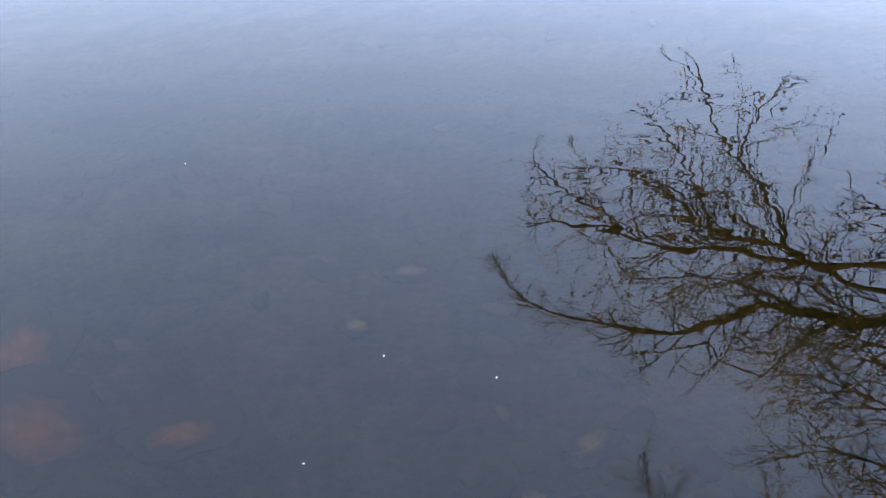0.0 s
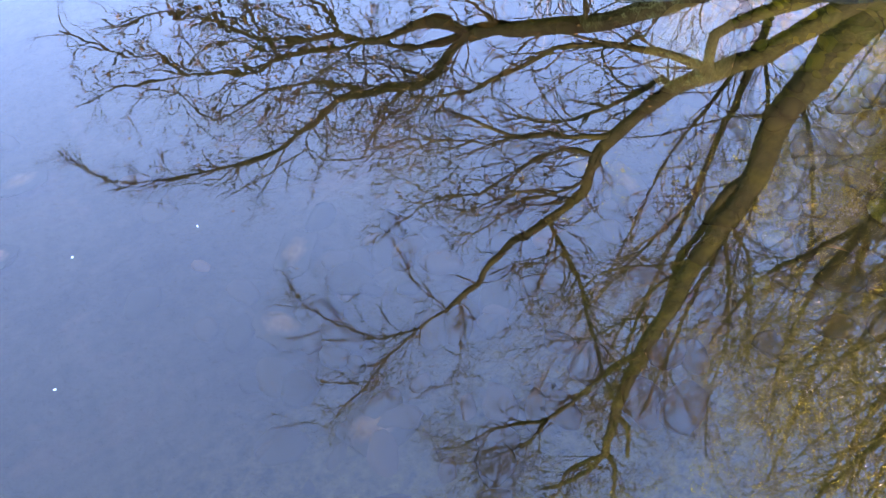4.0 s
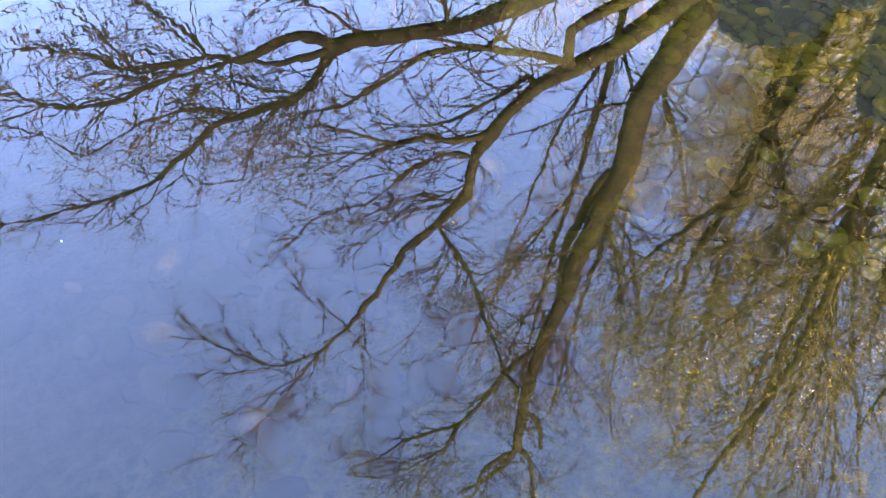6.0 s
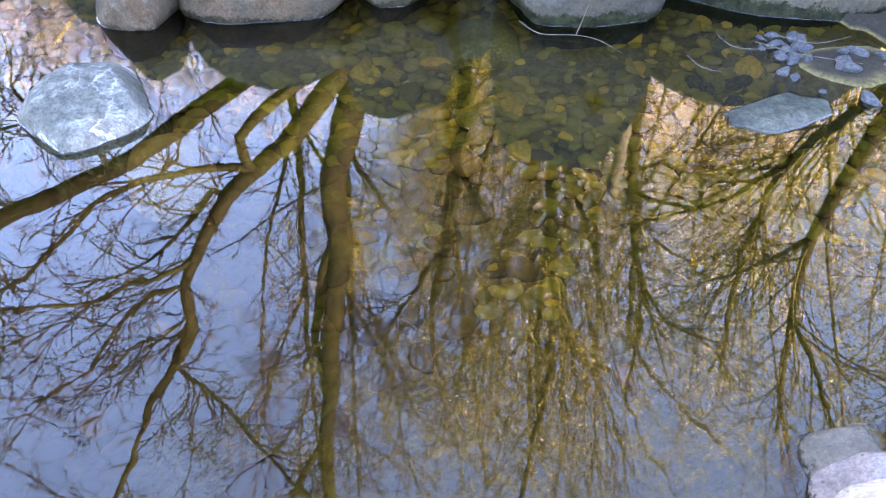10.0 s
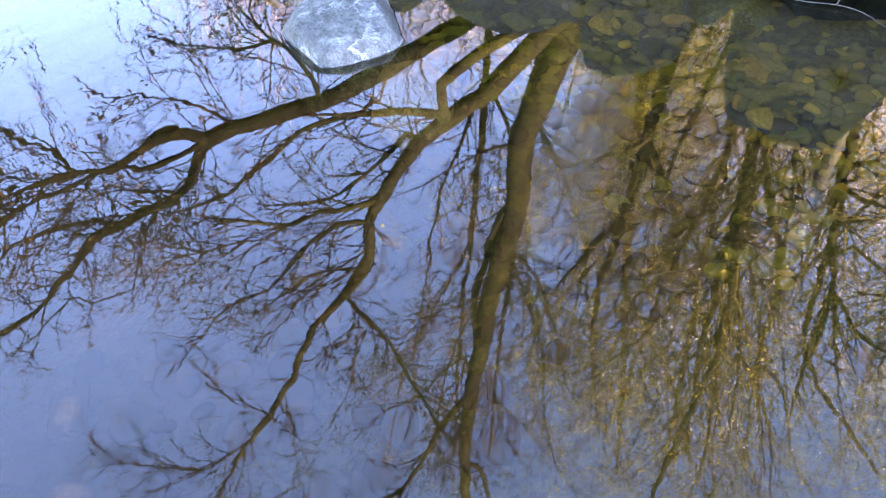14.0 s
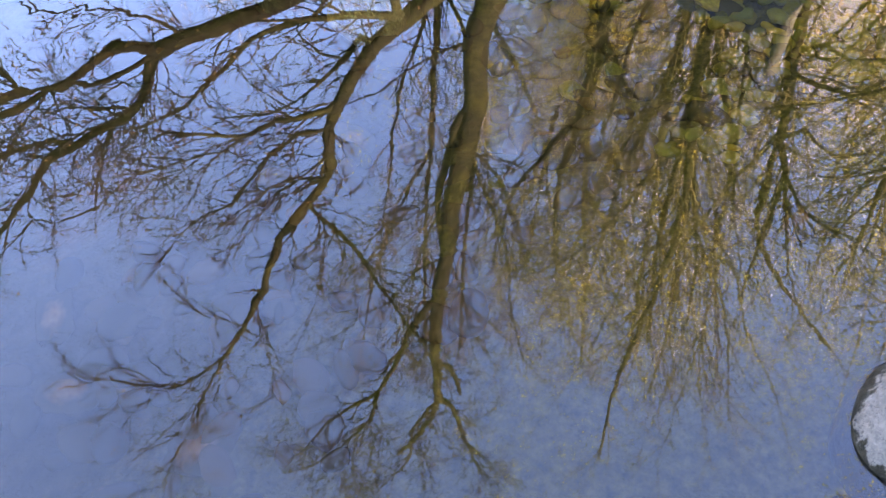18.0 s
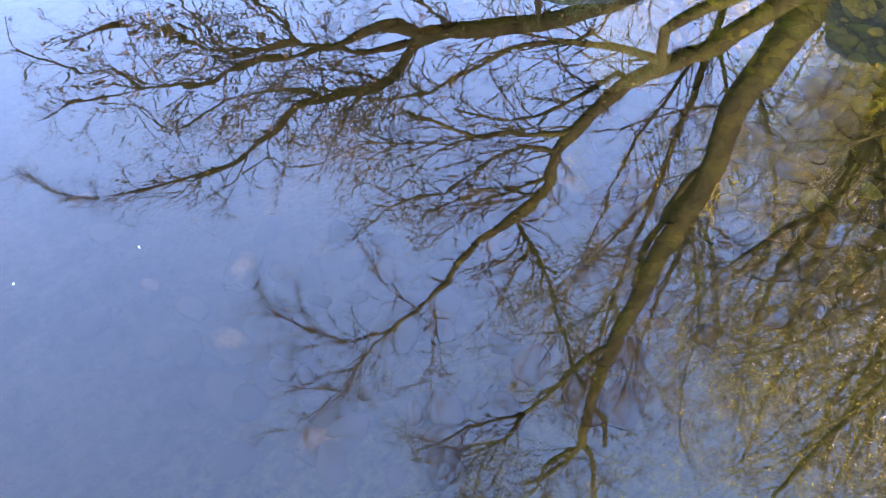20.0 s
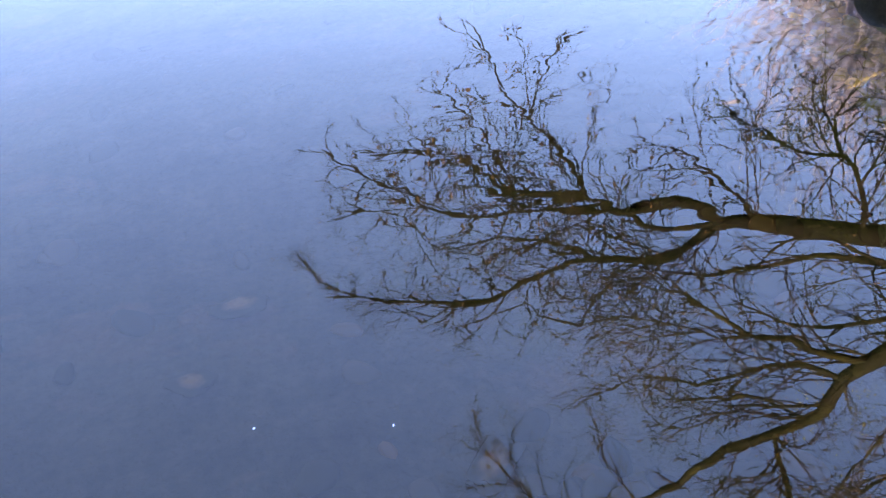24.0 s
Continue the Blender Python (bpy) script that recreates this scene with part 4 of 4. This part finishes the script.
tree("slender_birch", 82, 8.6, [
    (0.070, 0.018, [(0.20, 1.10), (0.10, 4.60), (0.30, 7.40), (0.55, 10.20), (0.60, 12.40)], 1.30, 0.32),
    (0.034, 0.008, [(0.10, 4.60), (-0.80, 6.60), (-1.20, 8.80), (-1.50, 11.00)], 1.30, 0.30),
    (0.034, 0.008, [(0.30, 7.40), (1.20, 9.00), (1.70, 10.60), (2.10, 12.40)], 1.30, 0.30),
    (0.034, 0.008, [(0.30, 7.40), (-0.30, 9.40), (-0.60, 11.60)], 1.30, 0.30),
], FINE, BARK_MOSSY, TWIG_ROSY, LEAF_YELLOW, 28, "slender bare tree with rosy twigs and a few yellow leaves")


# ---- far thicket ----
def far_thicket(name, label, count, seed, sector, reach, heights, stems, wood, leaf_share, twigs=10):
    rng = np.random.default_rng(seed)
    t, lv = Tubes(), Tubes()
    for _ in range(count):
        azm, dd = radians(rng.uniform(*sector)), rng.uniform(*reach)
        x, y = math.sin(azm) * dd, math.cos(azm) * dd
        z = float(ground_height(np.array([x]), np.array([y]))[0])
        if z < 0.2:
            continue
        tall = rng.uniform(*heights)
        golden = rng.random() < leaf_share
        for _ in range(stems):
            d = unit(np.array([rng.normal(0, 0.25), rng.normal(0, 0.25), 1.0]))
            pts = [np.array([x, y, z - 0.1])]
            for _ in range(5):
                d = unit(d + rng.normal(0, 0.10, 3))
                pts.append(pts[-1] + d * tall / 5 * rng.uniform(0.7, 1.2))
            t.tube(pts, [0.026, 0.021, 0.016, 0.012, 0.009, 0.005], 3)
            for _ in range(twigs):
                i = int(rng.integers(1, 6))
                w = unit(d + rng.normal(0, 0.55, 3))
                ln = rng.uniform(0.5, 1.2)
                mid = pts[i] + w * ln * 0.5 + rng.normal(0, 0.06, 3)
                t.tube([pts[i], mid, mid + unit(w + np.array([0, 0, 0.3])) * ln * 0.5], [0.008, 0.006, 0.004], 3)
                if golden:
                    for _ in range(10):
                        w2 = unit(rng.normal(0, 1, 3))
                        lv.leaf(mid + rng.normal(0, 0.24, 3), w2, unit(np.cross(w2, rng.normal(0, 1, 3))), 0.045, 0.014)
    top = tagged(new(name), label, "bushes", kind="stuff")
    tagged(t.make("stems", wood, top), kind="stuff")
    if lv.v:
        tagged(lv.make("leaves", LEAF_YELLOW, top), kind="stuff")


far_thicket("slope_thicket", "pale and golden bushes covering the sunlit slope, twigs tinted as haze", 95, 5, (62, 124), (11, 24), (2.6, 5.2), 5, TWIG_HAZE, 0.35)
far_thicket("shore_thicket", "bare bushes along the far shore, tinted pale rosy as haze", 190, 6, (41.5, 62), (13, 22), (3.0, 5.6), 5, TWIG_PINK, 0.0, 15)


def golden_bush(az, dist, base, tall, wide, seed, label, leaf, clumps=11):
    """A dense shrub: fanned stems and a crown of many small leaves."""
    rng = np.random.default_rng(seed)
    x, y = math.sin(radians(az)) * dist, math.cos(radians(az)) * dist
    z = float(ground_height(np.array([x]), np.array([y]))[0]) + base
    top = tagged(new("autumn_bush"), label, "bush", "autumn bushes")
    top.location = (x, y, z)
    lv = Tubes()
    for _ in range(12):
        d = unit(np.array([rng.normal(0, wide * 0.22), rng.normal(0, wide * 0.22), 1.0]))
        pts = [np.zeros(3)]
        for _ in range(6):
            d = unit(d + rng.normal(0, 0.07, 3))
            pts.append(pts[-1] + d * tall / 6)
        t = Tubes()
        t.tube(pts, [0.022, 0.019, 0.016, 0.013, 0.010, 0.007, 0.004], 5)
        t.make("stem", TWIG_GOLD, top)
        for i in range(2, 7):
            for _ in range(clumps):
                c = pts[i] + rng.normal(0, wide * 0.22, 3)
                for _ in range(26):
                    w = unit(rng.normal(0, 1, 3))
                    lv.leaf(c + rng.normal(0, 0.10, 3), w, unit(np.cross(w, rng.normal(0, 1, 3))), 0.028 * rng.uniform(0.6, 1.3), 0.009)
    tagged(lv.make("leaves", leaf, top), kind="stuff")


golden_bush(69.5, 9.0, 0.0, 4.9, 0.75, 41, "tall golden-leaved bush in full sun", LEAF_YELLOW, 24)
golden_bush(72.8, 9.6, 0.0, 4.6, 1.2, 42, "golden-leaved bush in full sun", LEAF_YELLOW, 18)
golden_bush(76.0, 9.4, 0.0, 4.4, 0.8, 43, "golden-leaved bush in full sun", LEAF_YELLOW, 24)
golden_bush(83.0, 9.4, 0.0, 4.4, 1.6, 46, "bush on the sunlit slope, leaves tinted as pale sky haze", LEAF_HAZE, 10)
golden_bush(90.0, 8.6, 0.0, 5.4, 1.7, 47, "tall bush on the sunlit slope, leaves tinted as pale sky haze", LEAF_HAZE, 9)
golden_bush(91.5, 9.6, 0.0, 7.6, 1.9, 48, "tall thin golden-leaved bush on the slope", LEAF_YELLOW, 14)
golden_bush(97.0, 8.2, 0.0, 8.0, 2.1, 44, "tall golden-leaved bush beside the beach", LEAF_YELLOW, 26)
golden_bush(104.0, 7.0, 0.0, 4.2, 1.6, 45, "olive and golden bush beside the beach", LEAF_GREEN, 14)


# ---- small things on the bank and in the water ----
def thin_stalk(name, pts, ra, rb, mat, label, category, group=""):
    t = Tubes()
    t.tube(bezier_path(pts, 0.03), np.linspace(ra, rb, len(bezier_path(pts, 0.03))), 6)
    return tagged(t.make(name, mat), label, category, group)


thin_stalk("reed_stalk", [(2.82, 2.84, 0.02), (2.81, 2.62, 0.014), (2.79, 2.42, 0.006), (2.73, 2.19, 0.004)], 0.0017, 0.0009, DRIFT,
           "long straw-coloured reed stalk lying on the water", "reed")
twig_floor = tagged(new("water_twig"), "thin pale twig lying in shallow water by a boulder", "twig")
for k, pts in enumerate(([(3.10, 0.50, 0.012), (3.03, 0.40, 0.01), (3.06, 0.27, 0.012), (3.05, 0.18, 0.012), (2.99, 0.08, 0.006)],
                         [(3.06, 0.27, 0.012), (3.11, 0.26, 0.05), (3.15, 0.25, 0.10)])):
    t = Tubes()
    line = bezier_path(pts, 0.03)
    t.tube(line, np.linspace(0.0020, 0.0009, len(line)), 6)
    t.make("stem" if k == 0 else "side_shoot", DRIFT, twig_floor)
for pts in ([(3.22, -0.22, 0.03), (3.16, -0.28, 0.02), (3.14, -0.36, 0.03), (3.20, -0.48, 0.03)],
            [(3.26, -0.42, 0.04), (3.22, -0.56, 0.05), (3.30, -0.68, 0.06)],
            [(3.20, -0.36, 0.03), (3.14, -0.52, 0.04), (3.12, -0.72, 0.05)],
            [(3.05, -0.14, 0.012), (2.98, -0.20, 0.01), (2.97, -0.27, 0.012)]):
    thin_stalk("driftwood_twig", pts, 0.0019, 0.0008, DRIFT, "pale bent twig lying among the slate pieces", "twig", "twigs on the beach")


def spray(name, at, n, size, mat, label, category, seed, down=False):
    """A little hanging or standing tuft of narrow leaves."""
    rng = np.random.default_rng(seed)
    t = Tubes()
    for _ in range(n):
        w = unit(np.array([rng.normal(0, 0.5), rng.normal(0, 0.5), -1.0 if down else 1.0]) + rng.normal(0, 0.2, 3))
        t.leaf(np.array(at) + rng.normal(0, size * 0.3, 3), w, unit(np.cross(w, rng.normal(0, 1, 3))), size * rng.uniform(0.5, 1.2), size * 0.12)
    return tagged(t.make(name, mat), label, category)


spray("yellow_weed", (3.198, 0.183, 0.370), 30, 0.06, LEAF_WILTED, "yellow withered weed hanging over a boulder", "weed", 3, True)
spray("yellow_weed", (3.421, 0.045, 0.301), 16, 0.055, LEAF_DRY, "withered weed in the gap between two boulders", "weed", 4, True)
thin_stalk("dead_twig", [(3.505, 0.752, 0.208), (3.455, 0.746, 0.166), (3.395, 0.774, 0.122)], 0.004, 0.0025, DRIFT, "pale dead twig leaning in the gap between boulders", "twig")


def grass_bank():
    rng = np.random.default_rng(8)
    t = Tubes()
    for _ in range(5200):
        azm, dd = radians(rng.uniform(34, 118)), rng.uniform(4.2, 9.5)
        x, y = math.sin(azm) * dd, math.cos(azm) * dd
        z = float(ground_height(np.array([x]), np.array([y]))[0])
        if z < 0.12:
            continue
        w = unit(np.array([rng.normal(0, 0.35), rng.normal(0, 0.35), 1.0]))
        t.leaf((x, y, z - 0.02), w, unit(np.cross(w, rng.normal(0, 1, 3))), rng.uniform(0.18, 0.55), 0.008)
    tagged(t.make("dry_grass", STRAW), "straw-coloured dry grass on the bank", "grass", kind="stuff")


grass_bank()

# two bent yellow stems standing in the sun beyond the rocks, in the plane that faces 46 degrees at 12.8 m
far_n, far_r = Vector((math.sin(radians(46)), math.cos(radians(46)), 0)), Vector((math.cos(radians(46)), -math.sin(radians(46)), 0))
for line in ([(0.42, 1.2), (0.34, 2.9), (0.24, 3.68), (0.13, 3.96), (-0.20, 4.29), (-0.49, 4.56)], [(0.60, 1.2), (0.62, 3.6), (0.63, 4.45), (0.64, 4.78)]):
    thin_stalk("yellow_reed", [tuple(far_n * 12.8 + far_r * u + Vector((0, 0, z))) for u, z in line], 0.030, 0.022, STRAW,
               "bent straw-yellow reed standing on the far bank", "reed", "yellow reeds")

# slate pieces on the little beach
slate_rng = random.Random(21)
slate_meshes = []
for k in range(8):
    me = stone_mesh(300 + k, (1, 1, 1), 0.34, 5.0, 0.1, 7, 3, 0.0)
    me.polygons.foreach_set("use_smooth", [False] * len(me.polygons))
    me.materials.append(SLATE)
    slate_meshes.append(me)
SPOTS = [(3.19, -0.35), (3.22, -0.39), (3.17, -0.455), (3.06, -0.47), (3.04, -0.34), (3.27, -0.52), (2.97, -0.51), (2.90, -0.56), (3.34, -0.42), (3.30, -0.38), (3.26, -0.43), (3.16, -0.50), (3.24, -0.475), (3.03, -0.185), (2.93, -0.34)]
for k in range(44):
    if k < len(SPOTS):
        x, y = SPOTS[k]
        size = slate_rng.uniform(0.030, 0.048)
    else:
        x = slate_rng.uniform(2.96, 3.36)
        y = -0.20 - 0.75 * slate_rng.random() ** 0.8
        size = slate_rng.uniform(0.016, 0.046)
    ob = new("slate_piece", slate_meshes[k % 8])
    z = float(ground_height(np.array([x]), np.array([y]))[0])
    thick = min(max(0.014, (0.012 - z) * 0.5 + 0.006), 0.03)
    ob.matrix_world = pose(x, y, z + thick * 0.8, slate_rng.uniform(-8, 8), slate_rng.uniform(-8, 8), slate_rng.uniform(0, 360)) @ Matrix.Diagonal((size, size * slate_rng.uniform(0.40, 0.80), thick, 1))
    tagged(ob, "flat blue-grey slate piece on the gravel beach", "stone", "slate pieces")

# floating seeds
for k, (x, y) in enumerate([(-0.11, 1.10), (0.03, 1.42), (0.30, 1.35), (-0.72, 2.32)]):
    me = stone_mesh(400 + k, (0.0032, 0.0018, 0.0014), 0.2, 2.2, 0, 0, 2)
    me.materials.append(SEED)
    ob = new("floating_seed", me)
    ob.matrix_world = pose(x, y, 0.0015, 0, 0, 40 * k)
    tagged(ob, "tiny white seed floating on the water", "seed", "floating seeds")


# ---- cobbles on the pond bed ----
# Darker cobble colours stand in for light lost in deeper water.
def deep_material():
    m, t, p = material("depth_dimmed_cobble")
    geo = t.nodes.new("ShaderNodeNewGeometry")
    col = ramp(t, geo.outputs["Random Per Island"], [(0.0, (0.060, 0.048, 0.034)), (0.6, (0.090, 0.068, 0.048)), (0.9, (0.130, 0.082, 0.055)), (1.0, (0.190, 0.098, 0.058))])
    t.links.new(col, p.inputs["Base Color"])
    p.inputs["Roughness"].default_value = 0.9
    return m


DEPTH_DIMMED = deep_material()


def faded_rim_material(name, one, two):
    """Stone whose colour fades to the bed's at the rim, imitating blur through murky water."""
    m, t, p = material(name)
    tc = t.nodes.new("ShaderNodeTexCoord")
    size = t.nodes.new("ShaderNodeVectorMath")
    size.operation = "LENGTH"
    flat = t.nodes.new("ShaderNodeVectorMath")
    flat.operation = "MULTIPLY"
    flat.inputs[1].default_value = (1, 1, 0)
    t.links.new(tc.outputs["Object"], flat.inputs[0])
    t.links.new(flat.outputs[0], size.inputs[0])
    ragged = t.nodes.new("ShaderNodeMath")
    ragged.operation = "MULTIPLY_ADD"
    ragged.inputs[1].default_value = 0.7
    t.links.new(noisy(t, 2.2, 5, 0.6), ragged.inputs[0])
    t.links.new(size.outputs["Value"], ragged.inputs[2])
    rim_fade = ramp(t, ragged.outputs[0], [(0.55, (0, 0, 0)), (1.12, (1, 1, 1))])
    red = ramp(t, noisy(t, 3.0, 6, 0.65), [(0.3, one), (0.7, two)])
    t.links.new(mixed(t, rim_fade, red, (0.088, 0.066, 0.047)), p.inputs["Base Color"])
    p.inputs["Roughness"].default_value = 0.9
    return m


RUSTY = faded_rim_material("rusty_stone", (0.40, 0.095, 0.052), (0.62, 0.185, 0.105))
TAN = faded_rim_material("tan_stone", (0.26, 0.125, 0.082), (0.42, 0.215, 0.145))
bed_rng = random.Random(77)
cobble_meshes = []
for k in range(12):
    me = stone_mesh(500 + k, (1, 1, 1), 0.24, 2.7, 0.05, 6, 2, 0.0)
    cobble_meshes.append(me)
for me in cobble_meshes:
    me.materials.append(COBBLE)
raw = [(np.array([v.co[:] for v in me.vertices]), [tuple(p.vertices) for p in me.polygons]) for me in cobble_meshes]


def cobble_pose(x, y, size):
    z = float(ground_height(np.array([x]), np.array([y]))[0])
    flat = bed_rng.uniform(0.28, 0.45)
    return pose(x, y, z + size * flat * 0.45, bed_rng.uniform(-14, 14), bed_rng.uniform(-14, 14), bed_rng.uniform(0, 360)) @ Matrix.Diagonal((size, size * bed_rng.uniform(0.55, 0.85), size * flat, 1))


# ochre stones that stand out
for x, y, size in [(2.35, 0.87, 0.06), (2.94, 2.53, 0.09), (2.71, 0.46, 0.03), (2.68, 0.18, 0.05), (1.95, 0.55, 0.06), (1.63, 0.66, 0.05), (2.04, 0.45, 0.06), (2.19, 1.13, 0.06), (2.40, 0.92, 0.06), (1.45, 0.57, 0.04), (2.63, 0.39, 0.05), (3.08, 0.03, 0.05), (2.94, 0.83, 0.04), (2.79, 1.01, 0.06), (2.10, 0.47, 0.05)]:
    ob = new("cobble", cobble_meshes[bed_rng.randrange(12)])
    ob.matrix_world = cobble_pose(x, y, size)
    ob.parent = ground
placed = 15
while placed < 300:
    x, y = bed_rng.uniform(1.7, 3.6), bed_rng.uniform(-0.9, 2.7)
    d = -float(shore_distance(np.array([x]), np.array([y]))[0])
    if d < 0.0 or d > 1.25 or x < (1.9 - 0.2 * y if y > 0 else 2.3) or ground_height(x, y) > -0.045:
        continue
    ob = new("cobble", cobble_meshes[bed_rng.randrange(12)])
    ob.matrix_world = cobble_pose(x, y, bed_rng.choice((0.03, 0.035, 0.045, 0.055, 0.07)) if d > 0.45 else bed_rng.uniform(0.022, 0.034))
    ob.parent = ground
    placed += 1


def joined_cobbles(name, count, area, sizes, reach, mat, label):
    verts, faces = [], []
    n = 0
    while n < count:
        x, y = bed_rng.uniform(*area[0]), bed_rng.uniform(*area[1])
        d = -float(shore_distance(np.array([x]), np.array([y]))[0])
        if not reach[0] < d < reach[1] or mat == COBBLE and (x < (1.8 - 0.2 * y if y > 0 else 2.3) or ground_height(x, y) > -0.03):
            continue
        v, f = raw[bed_rng.randrange(12)]
        m = np.array(cobble_pose(x, y, bed_rng.uniform(*sizes)))
        base = len(verts)
        verts.extend((v @ m[:3, :3].T + m[:3, 3]).tolist())
        faces.extend([tuple(i + base for i in q) for q in f])
        n += 1
    tagged(part(name, verts, faces, mat, ground, label), kind="stuff")


joined_cobbles("small_cobbles", 3800, ((1.2, 4.0), (-1.3, 3.6)), (0.016, 0.048), (-0.15, 1.3), COBBLE, "small brown and olive cobbles on the pond bed")
joined_cobbles("silted_cobbles", 420, ((0.2, 3.0), (-0.8, 3.6)), (0.03, 0.075), (1.20, 2.2), DEPTH_DIMMED, "cobbles on the bed, coloured dull for the murky depth")
joined_cobbles("deep_cobbles", 60, ((-3.0, 3.2), (-0.5, 5.0)), (0.04, 0.085), (2.1, 6.0), DEPTH_DIMMED, "reddish cobbles on the deeper bed, coloured dim for the depth")

# a few larger stones lie alone on the deep bed
for k, (x, y, size) in enumerate([(-1.25, 1.90, 0.23), (-1.00, 1.50, 0.24), (-0.58, 1.50, 0.15), (0.00, 2.40, 0.10), (-0.16, 2.06, 0.08), (0.56, 1.46, 0.10),
                                (0.40, 1.22, 0.09), (0.42, 0.79, 0.09), (1.70, 0.52, 0.07), (1.62, -0.20, 0.07), (1.50, 1.10, 0.07)]):
    me = stone_mesh(600 + k, (1, 1, 1), 0.5, 2.2, 0.05, 2, 4, 0.02)
    me.materials.append(RUSTY if k < 3 else TAN)
    ob = new("reddish_stone" if k < 3 else "tan_stone", me)
    ob.matrix_world = cobble_pose(x, y, size) @ Matrix.Diagonal((1, 1, 0.30, 1))
    tagged(ob, "rust-red stone half buried in the deep bed, rim faded as through murky water" if k < 3 else "dull tan stone half buried in the bed, rim faded as through murky water", "stone", "silted stones")
